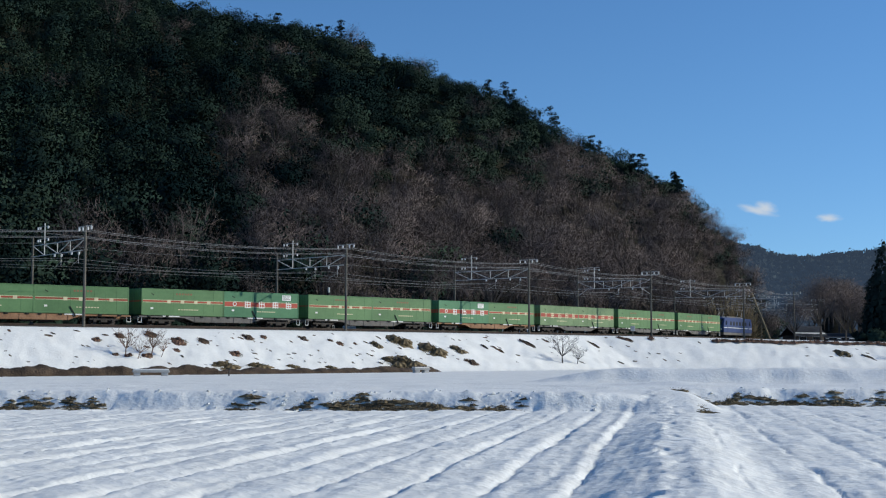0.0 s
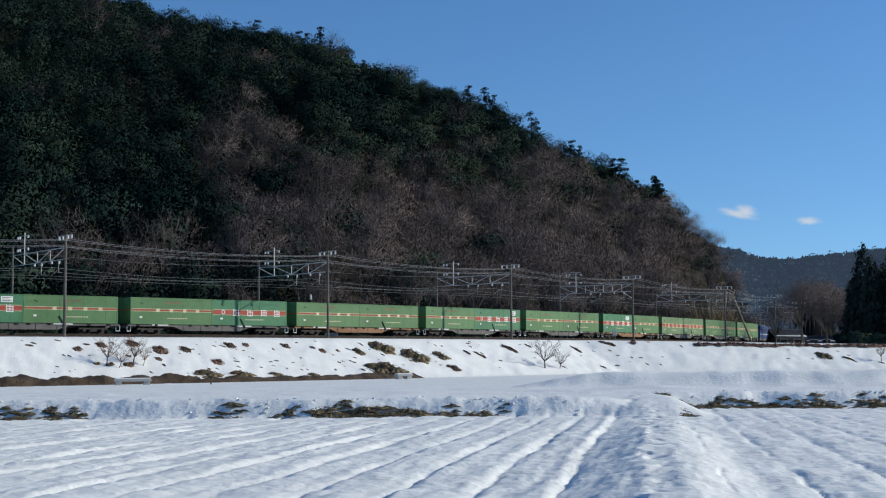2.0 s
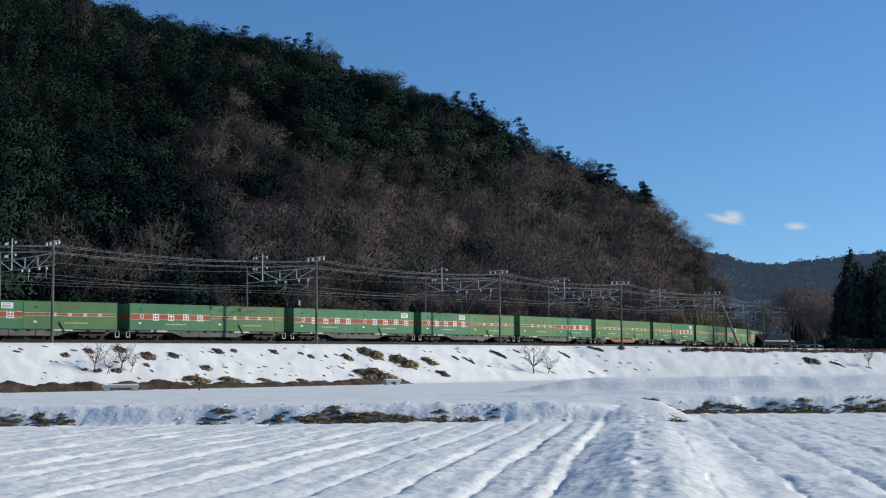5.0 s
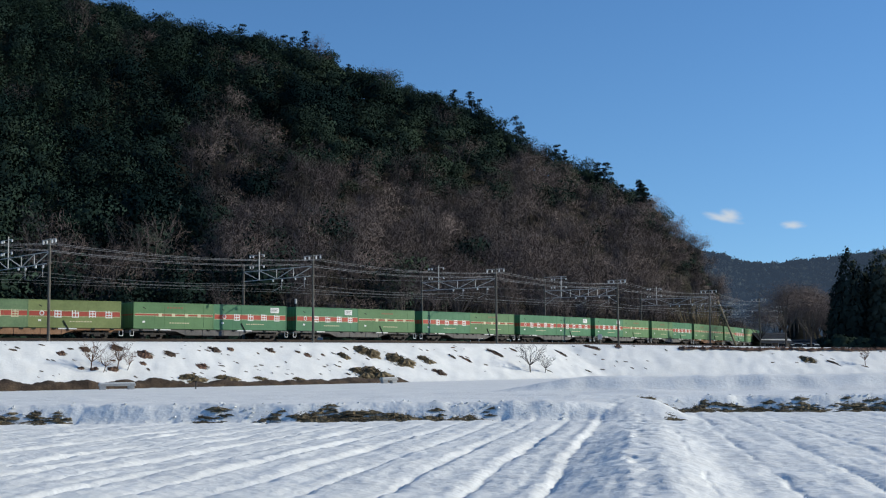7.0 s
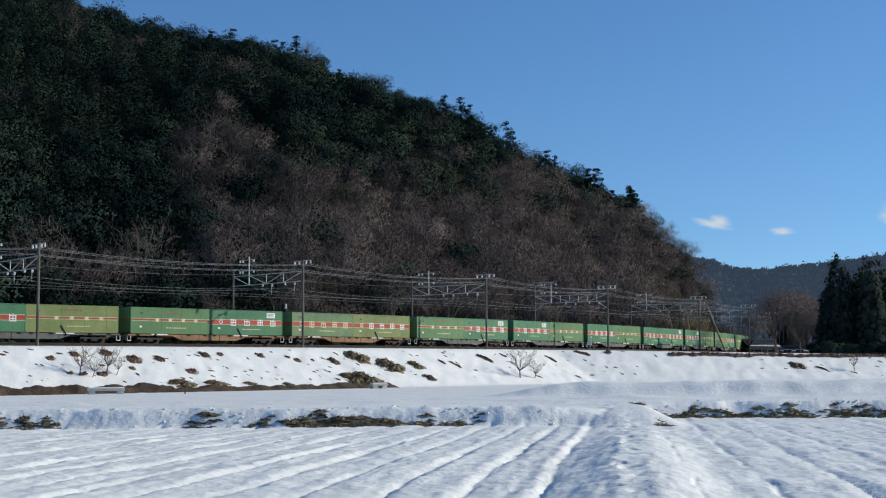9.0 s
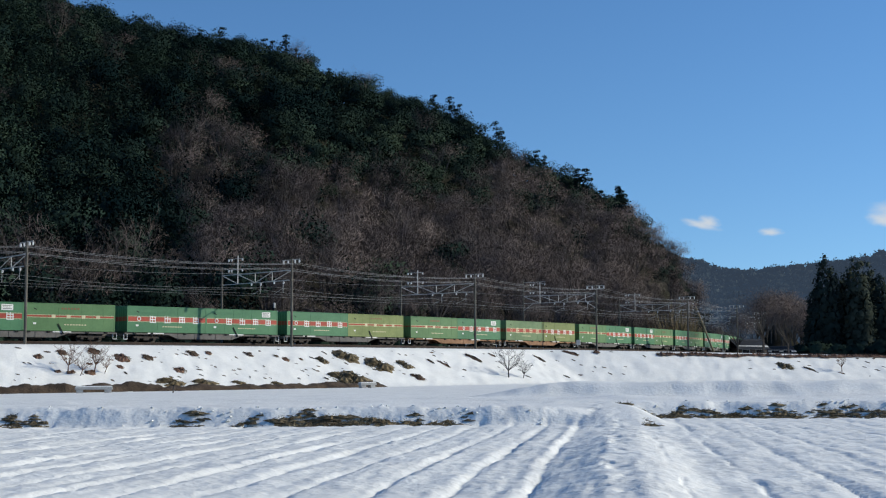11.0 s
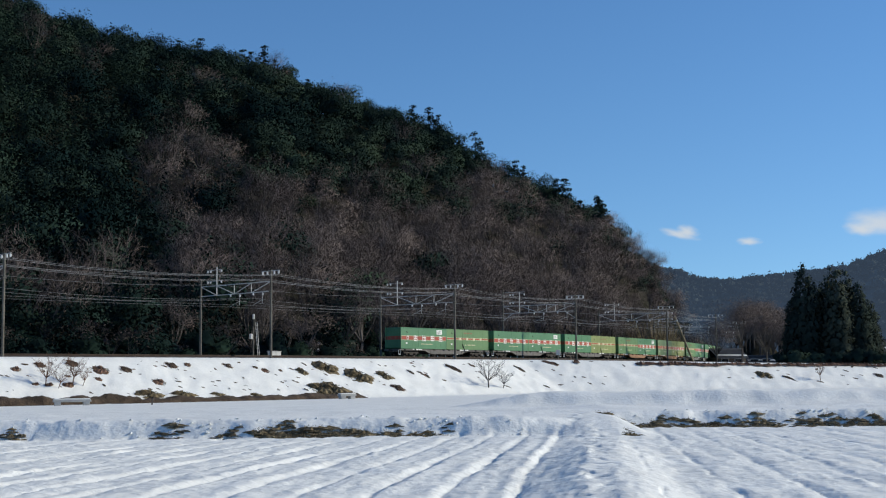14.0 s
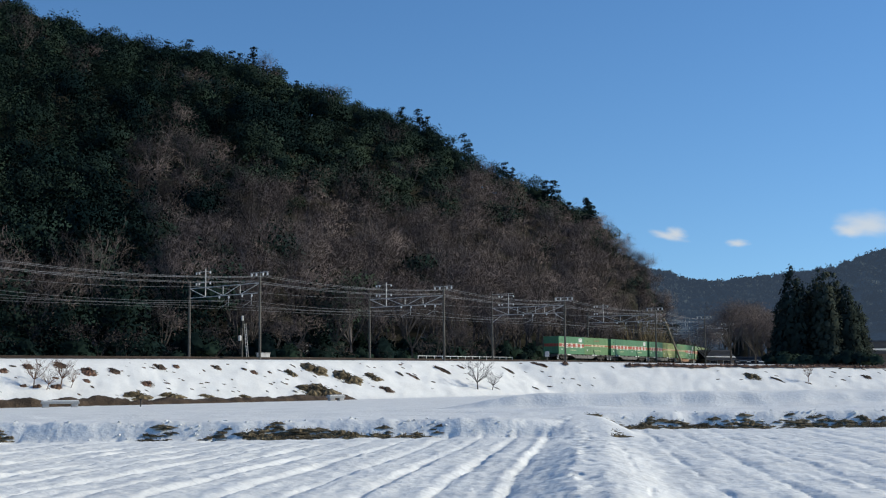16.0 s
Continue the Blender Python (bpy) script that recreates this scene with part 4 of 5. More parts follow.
    bar(bm, (-3.7, -w - 0.008, 2.14), (-3.4, -w - 0.008, 2.0), 0.02, 0.08)
    part("chevron", bm, M_GASKET, c, "small dark painted tick")
    if "p" in kind:
        part("plate", box(bmesh.new(), 2.6, 3.75, -w - 0.022, -w, 1.86, 2.42, 0.008), M_WHITE, c, "white notice plate")
        bm = bmesh.new()
        for k in range(3):
            box(bm, 2.72, 3.62 - 0.15 * (k % 2), -w - 0.026, -w - 0.02, 1.98 + 0.14 * k, 2.03 + 0.14 * k)
        part("plate_print", bm, M_GREY, c, "grey bars of print")
    return c


def bogie(parent, x, paint):
    b = part("bogie", bogie_frame(), M_BOGIE, parent, "dark dirty steel bogie")
    b.location = (x, 0, 0)
    for dx in (-0.95, 0.95):
        bm = bmesh.new()
        for y in (-0.55, 0.55):
            rod(bm, (0, y - 0.065, 0.43), (0, y + 0.065, 0.43), 0.43, n=18)
            rod(bm, (0, y + (0.06 if y < 0 else -0.06), 0.43), (0, y + (0.10 if y < 0 else -0.10), 0.43), 0.46, n=18)
        rod(bm, (0, -0.8, 0.43), (0, 0.8, 0.43), 0.075, n=8)
        part("wheelset", bm, M_BOGIE, b).location = (dx, 0, 0)
    return b


def bogie_frame():
    bm = bmesh.new()
    for y in (-0.9, 0.9):
        box(bm, -1.5, 1.5, y - 0.08, y + 0.08, 0.46, 0.66, 0.03)
        box(bm, -0.35, 0.35, y - 0.1, y + 0.1, 0.26, 0.5, 0.03)
        for x in (-0.95, 0.95):
            box(bm, x - 0.16, x + 0.16, y - 0.12, y + 0.12, 0.28, 0.58, 0.03)
            for k in (-0.26, 0.26):
                rod(bm, (x + k, y, 0.5), (x + k, y, 0.78), 0.07, n=8)
    box(bm, -0.25, 0.25, -0.9, 0.9, 0.5, 0.78, 0.03)
    return bm


def freight_wagon(paint, label):
    w = thing("freight_wagon", label, "wagon", "wagons of the train")
    L = 9.75
    bm = bmesh.new()
    for y in (-1.2, 1.08):
        vs = [bm.verts.new((x, y + d, z)) for d in (0, 0.12) for x, z in ((-L, 1.0), (-L, 0.86), (-4.6, 0.84), (-3.4, 0.44), (3.4, 0.44), (4.6, 0.84), (L, 0.86), (L, 1.0))]
        bm.faces.new(vs[:8][::-1]), bm.faces.new(vs[8:])
        for k in range(8):
            bm.faces.new((vs[k], vs[(k + 1) % 8], vs[8 + (k + 1) % 8], vs[8 + k]))
    for x in np.linspace(-L + 0.1, L - 0.1, 13):
        box(bm, x - 0.06, x + 0.06, -1.08, 1.08, 0.82, 0.98)
    box(bm, -L, L, -0.2, 0.2, 0.66, 0.98)
    bmesh.ops.recalc_face_normals(bm, faces=bm.faces)
    part("underframe", bm, paint, w)
    for x in (-3.4, -1.3, 1.3, 3.4):
        part("side_rib", box(bmesh.new(), x - 0.05, x + 0.05, -1.235, -1.18, 0.44, 0.99), paint, w)
    for x in (-8.6, -6.6, -2.6, -0.6, 0.6, 2.6, 6.6, 8.6):
        part("twist_lock", box(bmesh.new(), x - 0.16, x + 0.16, -1.28, -1.0, 0.9, 1.06, 0.02), M_GASKET, w, "dark container lock")
    for x in (-7.1, 3.0):
        part("rail_plate", box(bmesh.new(), x, x + 1.9, -1.245, -1.19, 0.93, 1.04), M_WHITE, w, "pale edge plate")
    part("brake_box", box(bmesh.new(), -1.1, 0.4, -1.0, -0.3, 0.28, 0.62, 0.03), M_BOGIE, w)
    bm = rod(bmesh.new(), (0.7, -0.75, 0.42), (2.1, -0.75, 0.42), 0.2, n=10)
    part("air_tank", bm, M_BOGIE, w)
    bm = bar(bmesh.new(), (4.1, -1.27, 0.8), (3.5, -1.27, 1.75), 0.09, 0.09)
    part("brake_lever", bm, M_GASKET, w, "black slanting brake lever")
    for x in (-L - 0.05, L + 0.05):
        bm = bmesh.new()
        rod(bm, (x, -1.1, 0.9), (x, -1.1, 0.36), 0.035, n=6), rod(bm, (x + 0.4 * (1 if x < 0 else -1), -1.1, 0.9), (x + 0.4 * (1 if x < 0 else -1), -1.1, 0.36), 0.035, n=6)
        rod(bm, (x, -1.1, 0.36), (x + 0.4 * (1 if x < 0 else -1), -1.1, 0.36), 0.045, n=6)
        part("step", bm, M_WHITE, w, "white painted shunting step")
        bm = box(bmesh.new(), min(x, x + 0.45 * (1 if x > 0 else -1)), max(x, x + 0.45 * (1 if x > 0 else -1)), -0.13, 0.13, 0.72, 0.98, 0.03)
        part("coupler", bm, M_BOGIE, w)
    for x in (-7.1, 7.1):
        bogie(w, x, paint)
    return w


def locomotive():
    """Blue electric locomotive, eighteen metres long, with its cab ends at both ends."""
    e = thing("locomotive", "blue electric locomotive with pale waist line and dark windows", "locomotive")
    L, w = 8.75, 1.4
    bm = bmesh.new()
    prof = [(-L, 0.95), (-L, 2.2), (-L + 0.45, 3.3), (-L + 0.9, 3.5), (L - 0.9, 3.5), (L - 0.45, 3.3), (L, 2.2), (L, 0.95)]
    a = [bm.verts.new((x, -w, z)) for x, z in prof]
    b = [bm.verts.new((x, w, z)) for x, z in prof]
    bm.faces.new(a), bm.faces.new(b[::-1])
    for k in range(8):
        bm.faces.new((a[k], b[k], b[(k + 1) % 8], a[(k + 1) % 8]))
    bmesh.ops.recalc_face_normals(bm, faces=bm.faces)
    bmesh.ops.bevel(bm, geom=list(bm.edges), offset=0.07, segments=2, affect="EDGES")
    part("body", bm, M_BLUE, e)
    part("waist_line", box(bmesh.new(), -L + 0.1, L - 0.1, -w - 0.01, -w, 1.72, 1.82), M_WHITE, e, "white line along the side")
    part("skirt", box(bmesh.new(), -L + 0.2, L - 0.2, -w + 0.08, w - 0.08, 0.5, 0.98, 0.05), M_GREY, e, "grey lower frame")
    for x in (-7.6, 7.0):
        part("cab_window", box(bmesh.new(), x, x + 0.65, -w - 0.012, -w + 0.02, 2.25, 2.95, 0.01), M_GLASS, e, "dark cab window")
        part("cab_door", box(bmesh.new(), x + (0.9 if x < 0 else -0.8), x + (1.5 if x < 0 else -0.2), -w - 0.012, -w + 0.02, 1.05, 2.95, 0.01), M_BLUE, e)
    for x in (-L - 0.02, L + 0.02):
        part("windscreen", bar(bmesh.new(), (x * 0.994, 0, 2.3), (x * 0.957, 0, 3.2), 2.3, 0.06), M_GLASS, e, "dark windscreen")
        for y in (-0.95, 0.95):
            part("headlight", rod(bmesh.new(), (x - 0.03, y, 1.5), (x + 0.03, y, 1.5), 0.11, n=12), M_PORCELAIN, e, "round lamp glass")
    for x in np.linspace(-5.0, 4.2, 6):
        part("louvre", box(bmesh.new(), x, x + 0.95, -w - 0.014, -w + 0.02, 2.2, 2.85, 0.01), M_GASKET, e, "dark ventilation louvre")
    part("roof_gear", box(bmesh.new(), -4.5, 4.5, -0.7, 0.7, 3.48, 3.78, 0.06), M_GREY, e, "grey roof equipment cover")
    for x in (-5.6, 5.6):
        bm = bmesh.new()
        for y in (-0.5, 0.5):
            bar(bm, (x - 0.7, y, 3.6), (x + 0.4, y * 0.7, 4.4), 0.05, 0.05), bar(bm, (x + 0.4, y * 0.7, 4.4), (x - 0.4, y * 0.8, 5.0), 0.04, 0.04)
        bar(bm, (x - 0.4, -0.8, 5.0), (x - 0.4, 0.8, 5.0), 0.08, 0.05)
        box(bm, x - 0.9, x + 0.6, -0.6, 0.6, 3.48, 3.62)
        part("pantograph", bm, M_STEEL, e, "raised steel pantograph")
    for x in (-5.6, 0, 5.6):
        bogie(e, x, M_BOGIE)
    for x in (-L - 0.2, L + 0.2):
        part("coupler", box(bmesh.new(), x - 0.3, x + 0.3, -0.13, 0.13, 0.72, 0.98, 0.03), M_BOGIE, e)
    return e


# wagon by wagon from the tail: the two boxes on it, and whether it is rusty orange
LOADS = [("Wp", "T", 0), ("W", "Wp", 0), ("W", "O", 0), ("T", "Wp", 1), ("F", "Y", 1), ("T", "Wp", 0), ("Wp", "T", 0), ("W", "T", 0), ("W", "Wp", 0),
         ("Wp", "T", 0), ("T", "W", 0), ("T", "T", 1), ("T", "Wp", 0), ("T", "T", 0), ("Wp", "T", 1), ("F", "F", 0), ("T", "T", 0), ("T", "T", 0)]
TRAIN = []       # (thing, metres along the train from the tail's near end, height over the rail)
masters = {}


def again(key, make):
    """The first thing of its kind, or a copy of it."""
    if key not in masters:
        masters[key] = make()
        return masters[key]
    return copy_thing(masters[key], Matrix())


for k, (first, second, rusty) in enumerate(LOADS):
    base = k * WAGON
    TRAIN.append((again("rusty" if rusty else "grey", lambda: freight_wagon(M_ORANGE, "rusty orange container wagon on steel bogies") if rusty else freight_wagon(M_GREY, "dirty grey container wagon on steel bogies")), base + 9.45, 9.75, 0.0))
    TRAIN.append((again(first, lambda: container(first)), base + BOX_L / 2, BOX_L / 2, DECK))
    TRAIN.append((again(second, lambda: container(second)), base + 18.9 - BOX_L / 2, BOX_L / 2, DECK))
TRAIN.append((locomotive(), 18 * WAGON + 8.9, 8.75, 0.0))

# metres that the tail has gone along the line
TAIL = [(0.0, -236.1), (3.5, -163.2), (8.0, -69.6), (12.5, 24.3), (14.5, 66.8), (16.0, 98.6)]


def tail(t):
    return float(np.interp(t, [a for a, _ in TAIL], [b for _, b in TAIL]))


def motions():
    times = [0.5 * k for k in range(33)]
    for ob, at, half, up in TRAIN:
        rows = []
        for t in times:
            s = tail(t) + at
            # a container rides on its wagon's chord: take the wagon's two bogie centres
            wagon_mid = math.floor((at + 0.4) / WAGON) * WAGON + 9.45 + tail(t) if at < 18 * WAGON else s
            a, b = line(wagon_mid - 7.1), line(wagon_mid + 7.1)
            way = (b - a).normalized()
            p = (a + b) / 2 + way * (s - wagon_mid)
            rows.append((t, pose(p.x, p.y, RAIL_Z + up, 0, 0, math.degrees(math.atan2(way.y, way.x)))))
        walk(ob, rows)


# ---------------------------------------------------------------- what shows through the snow
def ground_at(x, y):
    return float(ground_z(np.array([x]), np.array([y]))[0])


def lying(x, y, turn=0.0, size=(1, 1, 1)):
    """A pose on the snow, leaning with the slope."""
    z = ground_at(x, y)
    n = Vector((ground_at(x - 0.6, y) - ground_at(x + 0.6, y), ground_at(x, y - 0.6) - ground_at(x, y + 0.6), 1.2)).normalized()
    q = Vector((0, 0, 1)).rotation_difference(n).to_matrix().to_4x4()
    return Matrix.Translation((x, y, z)) @ q @ pose(0, 0, 0, 0, 0, turn) @ Matrix.Diagonal((*size, 1))


def mound_quads(n=9, high=0.42, ragged=0.3):
    """A lumpy, ragged-edged dome of matted growth, one metre across, as quads."""
    k = 2 * n
    a = np.arange(k + 1) * math.tau / k
    t = np.linspace(0, 1, n // 2 + 2)
    A, T = np.meshgrid(a, t)
    seed = int(rng.integers(1000))
    wob = 1 + ragged * fbm(np.cos(A) * 2 + T, np.sin(A) * 2, seed, 3, 0.9)
    R = 0.5 * T * wob
    Z = high * (1 - T ** 2.2) * (0.75 + 0.6 * fbm(np.cos(A) * T * 3, np.sin(A) * T * 3, seed + 1, 3, 0.8)) - 0.04 * T - 0.03
    P = np.stack([R * np.cos(A), R * np.sin(A), Z], 2)
    P[0] = P[0].mean(0)
    return np.stack([P[1:, :-1], P[1:, 1:], P[:-1, 1:], P[:-1, :-1]], 2).reshape(-1, 4, 3)


def blade_quads(n=150, long=0.34, lie=0.5):
    a = rng.random(n) * math.tau
    r = np.sqrt(rng.random(n)) * 0.46
    c = np.stack([r * np.cos(a), r * np.sin(a), 0.08 * (1 - r)], 1)
    w = unit(n) * 0.7 + np.array([0, -lie, 0.55])
    w /= np.linalg.norm(w, axis=1)[:, None]
    s = np.cross(w, unit(n))
    s /= np.linalg.norm(s, axis=1)[:, None] + 1e-6
    ln, wd = long * (0.5 + rng.random((n, 1))), 0.012
    return np.stack([c - s * wd, c + s * wd, c + w * ln + s * wd * 0.4, c + w * ln - s * wd * 0.4], 1)


def tussock(label, mat, mat2, long=0.16, lie=1.1):
    e = thing("grass_tussock", label, "grass tuft", "tussocks on the bank")
    quads_object("mat", mound_quads(14, 0.34, 0.55), mat, e)
    tagged(quads_object("grass", blade_quads(200, long, lie), mat2, e), kind="stuff")
    return e


makers = [("matted brown dry grass tussock showing through the snow", M_GRASS, M_GRASS), ("dark earthy tussock of dead weeds on the snowy bank", M_EARTH, M_WEED), ("reddish brown dead fern tuft on the snowy bank", M_WEED, M_GRASS)]
TUSSOCKS = [tussock(*m) for m in makers]
used = [False] * 3


def put_tussock(k, m):
    if not used[k]:
        used[k] = True
        TUSSOCKS[k].matrix_world = m
    else:
        copy_thing(TUSSOCKS[k], m)


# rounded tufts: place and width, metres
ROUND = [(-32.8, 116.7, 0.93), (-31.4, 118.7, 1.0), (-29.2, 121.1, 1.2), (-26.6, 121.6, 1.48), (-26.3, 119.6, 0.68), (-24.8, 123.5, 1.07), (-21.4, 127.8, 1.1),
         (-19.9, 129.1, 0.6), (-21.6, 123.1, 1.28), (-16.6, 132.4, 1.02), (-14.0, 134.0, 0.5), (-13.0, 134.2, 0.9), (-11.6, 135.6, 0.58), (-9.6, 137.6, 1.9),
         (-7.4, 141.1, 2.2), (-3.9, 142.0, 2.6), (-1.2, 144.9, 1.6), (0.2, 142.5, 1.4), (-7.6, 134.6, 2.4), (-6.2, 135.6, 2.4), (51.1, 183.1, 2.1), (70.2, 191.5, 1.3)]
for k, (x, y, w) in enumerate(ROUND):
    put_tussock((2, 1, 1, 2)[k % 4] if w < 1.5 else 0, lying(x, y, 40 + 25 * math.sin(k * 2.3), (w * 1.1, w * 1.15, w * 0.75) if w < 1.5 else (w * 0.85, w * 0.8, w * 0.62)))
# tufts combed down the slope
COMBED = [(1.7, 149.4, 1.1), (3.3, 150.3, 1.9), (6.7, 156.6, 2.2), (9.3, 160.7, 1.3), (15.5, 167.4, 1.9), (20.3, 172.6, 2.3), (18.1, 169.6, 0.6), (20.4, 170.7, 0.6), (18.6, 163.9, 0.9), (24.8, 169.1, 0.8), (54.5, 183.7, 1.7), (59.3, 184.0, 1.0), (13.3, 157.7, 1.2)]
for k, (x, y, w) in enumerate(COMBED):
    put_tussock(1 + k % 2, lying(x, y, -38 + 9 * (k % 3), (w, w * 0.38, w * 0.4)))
# small scraps of dead growth scattered over the slope
for k in range(170):
    s = rng.uniform(-30, 74) if k < 95 else rng.uniform(-28, 42)
    q = CREST_Q + rng.uniform(0.6, 7.2)
    p = line(s, q)
    w = rng.uniform(0.15, 0.5) * (1 if s < 55 else 0.7) * (1 if k < 95 else 0.75)
    put_tussock(1 if rng.random() < 0.7 else 2, lying(p.x, p.y, rng.uniform(-60, 60), (w * 1.5, w * 0.7, w * 0.6)))
for k in range(34):
    p = c0 + out_dir * rng.uniform(2, 75) + Vector((out_dir.y, -out_dir.x, 0)) * rng.uniform(0.3, 7.5)
    w = rng.uniform(0.2, 0.5)
    put_tussock(1, lying(p.x, p.y, rng.uniform(-60, 60), (w * 1.8, w * 0.7, w * 0.6)))


def crest_points(e, s0, s1, step):
    return [line(s, CREST_Q + e) for s in np.arange(s0, s1, step)]


# raw earth at the foot of the bank
def earth_bank(s0, s1):
    prof = ((8.95, -0.15, 0.0), (8.8, 0.22, 0.05), (8.65, 0.42, 0.08), (8.4, 0.50, 0.16), (8.0, 0.42, 0.20), (7.4, 0.0, 0.16))
    ss = np.arange(s0, s1, 0.14)
    v, k = [], len(prof)
    for s in ss:
        fade = min(1, (s - s0) / 2, (s1 - s) / 2) * (1.4 if s < 8 else 0.9)
        for e, up, ragged in prof:
            p = line(s, CREST_Q + e + 0.12 * float(fbm(np.array(s), np.array(e), 51, 3, 1.1)))
            v.append((p.x, p.y, ground_at(p.x, p.y) - 0.12 + fade * (up + ragged * float(fbm(np.array(s), np.array(e), 53, 5, 1.3)))))
    f = [[i * k + j, i * k + j + 1, (i + 1) * k + j + 1, (i + 1) * k + j] for i in range(len(ss) - 1) for j in range(k - 1)]
    return tagged(mesh_object("earth_bank", v, f, M_EARTH, smooth=True), "strip of raw brown earth at the bank's foot", "earth", kind="structure")


earth_bank(-34, 34.5)
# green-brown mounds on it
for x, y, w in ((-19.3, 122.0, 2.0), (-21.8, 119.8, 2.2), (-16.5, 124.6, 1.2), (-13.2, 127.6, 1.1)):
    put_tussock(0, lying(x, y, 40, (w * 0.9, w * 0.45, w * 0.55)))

# verge of dead grass along the terrace's edge
q = []
for d in np.arange(8, 120, 0.22):
    p = c0 + out_dir * d + Vector((out_dir.y, -out_dir.x, 0)) * (0.8 + 0.3 * float(fbm(np.array(d), np.array(0.0), 57, 2, 5)))
    if float(fbm(np.array(d), np.array(5.0), 58, 3, 6)) > -0.45:
        w = rng.uniform(0.7, 1.3)
        z = ground_at(p.x, p.y) + 0.02
        q += [placed(mound_quads(5, 0.3, 0.5), p.x, p.y, z, w, rng.random() * 6), placed(blade_quads(26, 0.3, 0.2), p.x, p.y, z, w, rng.random() * 6)]
tagged(quads_object("verge_grass", q, M_WEED), "brown dead grass along the terrace's snowy edge", "grass", kind="stuff")


# the levee's grass
def levee_foot(x):
    x = round(x, 1)
    if x not in feet:
        feet[x] = find_foot(x)
    return feet[x]


feet = {}


def find_foot(x):
    ys = np.arange(43, 56, 0.1)
    zs = ground_z(np.full(ys.shape, x), ys)
    k = int(np.argmax(np.diff(zs)))
    return float(ys[k]), float(zs[k])


q, g = [], []
for x0, x1, dense in ((-16.0, -12.6, 0.8), (-8.1, -7.2, 0.6), (-5.9, -4.6, 0.4), (-4.6, -0.7, 1.0), (-0.7, 1.9, 0.35), (7.4, 9.3, 0.7), (9.8, 15.0, 1.0), (15.5, 21.5, 0.8)):
    for x in np.arange(x0, x1, 0.09):
        if rng.random() > dense:
            continue
        fy, fz = levee_foot(x)
        for up in (rng.uniform(-0.65, -0.4), rng.uniform(-0.5, -0.2), rng.uniform(-0.3, 0.08)):
            w = rng.uniform(0.16, 0.46)
            y = fy + up
            z = ground_at(x, y)
            q.append(placed(mound_quads(6, 0.26, 0.7) * np.array([2.1, 1.0, 1.0]), x + rng.normal(0, 0.15), y, z - 0.02, w * 0.8, rng.normal(0, 0.15)))
            g.append(placed(blade_quads(14, 0.16, 0.5), x, y, z + 0.04, w, 0.4 * rng.normal()))
tagged(quads_object("levee_turf", q, M_GRASS), "brown and olive matted turf on the levee's side", "grass", kind="stuff")
tagged(quads_object("levee_grass", g, M_GRASS), "dry brown and green grass hanging over the levee", "grass", kind="stuff")


# crumbs of crusted snow along the levee
q = []
for k in range(170):
    x = rng.uniform(-17, 21)
    if 4.5 < x < 9:
        continue
    fy, fz = levee_foot(x)
    y = fy + rng.uniform(-0.6, 0.9)
    w = rng.uniform(0.05, 0.17)
    q.append(placed(mound_quads(4, 0.35, 0.7), x, y, ground_at(x, y) + 0.01, w, rng.random() * 6))
tagged(quads_object("snow_crust", q, M_SNOW), "crumbled crusts of old snow along the levee", "snow", kind="stuff")


# leafless bushes on the bank
def bush(at, h, r, label, mat, turn=0):
    w, f = bare_shape(h, r, 12, 10, 1.25)
    e = thing("bare_bush", label, "bush", "bushes on the bank")
    quads_object("stem", w, M_BARK if mat is M_TWIG else mat, e)
    tagged(quads_object("twig_spray", f, mat, e), kind="stuff")
    e.matrix_world = Matrix.Translation((at[0], at[1], ground_at(at[0], at[1]) - 0.1)) @ pose(0, 0, 0, 0, 0, turn)


for x, y, h, r in ((-29.9, 115.4, 2.6, 1.3), (-28.1, 117.0, 2.5, 1.0), (-29.0, 115.6, 1.7, 1.2), (-27.4, 117.4, 1.6, 0.9)):
    bush((x, y), h, r, "leafless reddish brown bush at the bank's foot", M_WEED, 40 * x)
for x, y, w in ((-29.6, 115.6, 0.8), (-28.2, 116.6, 1.0), (-30.6, 115.0, 0.7)):
    put_tussock(2, lying(x, y, 30, (w, w * 0.7, w * 1.1)))
bush((10.9, 154.4), 3.4, 1.9, "leafless grey bush with crooked stem on the bank", M_TWIG, 20)
bush((12.6, 156.0), 2.2, 1.2, "leafless grey bush with crooked stem on the bank", M_TWIG, 90)
bush((59.5, 184.5), 2.2, 1.0, "leafless reddish brown bush on the terrace's slope", M_WEED, 10)

# ---------------------------------------------------------------- small fixtures
M_CONCRETE = material("pale_concrete", (0.42, 0.41, 0.39), 0.9, vary=0.2, scale=2, fine=12)


def culvert(x, y, width, turn):
    e = thing("culvert", "low concrete culvert slab with snow on its top", "culvert", "culverts by the road")
    w = width / 2
    part("slab", box(bmesh.new(), -w, w, -0.35, 0.35, 0.28, 0.46, 0.02), M_CONCRETE, e)
    for s in (-w + 0.35, w - 0.35):
        part("footing", box(bmesh.new(), s - 0.25, s + 0.25, -0.3, 0.3, -0.25, 0.285, 0.02), M_CONCRETE, e)
    part("snow_cap", box(bmesh.new(), -w + 0.05, w - 0.04, -0.3, 0.3, 0.455, 0.56, 0.04), M_SNOW, e, "layer of snow")
    e.matrix_world = pose(x, y, ground_at(x, y), 0, 0, turn)


culvert(-25.6, 107.0, 2.9, 18)
culvert(-4.6, 128.5, 1.7, 30)
e = thing("stake", "short dark wooden stake in the snow", "stake")
part("post", rod(bmesh.new(), (0, 0, -0.3), (0.05, 0, 0.55), 0.06, 0.05, 7), M_BARK, e)
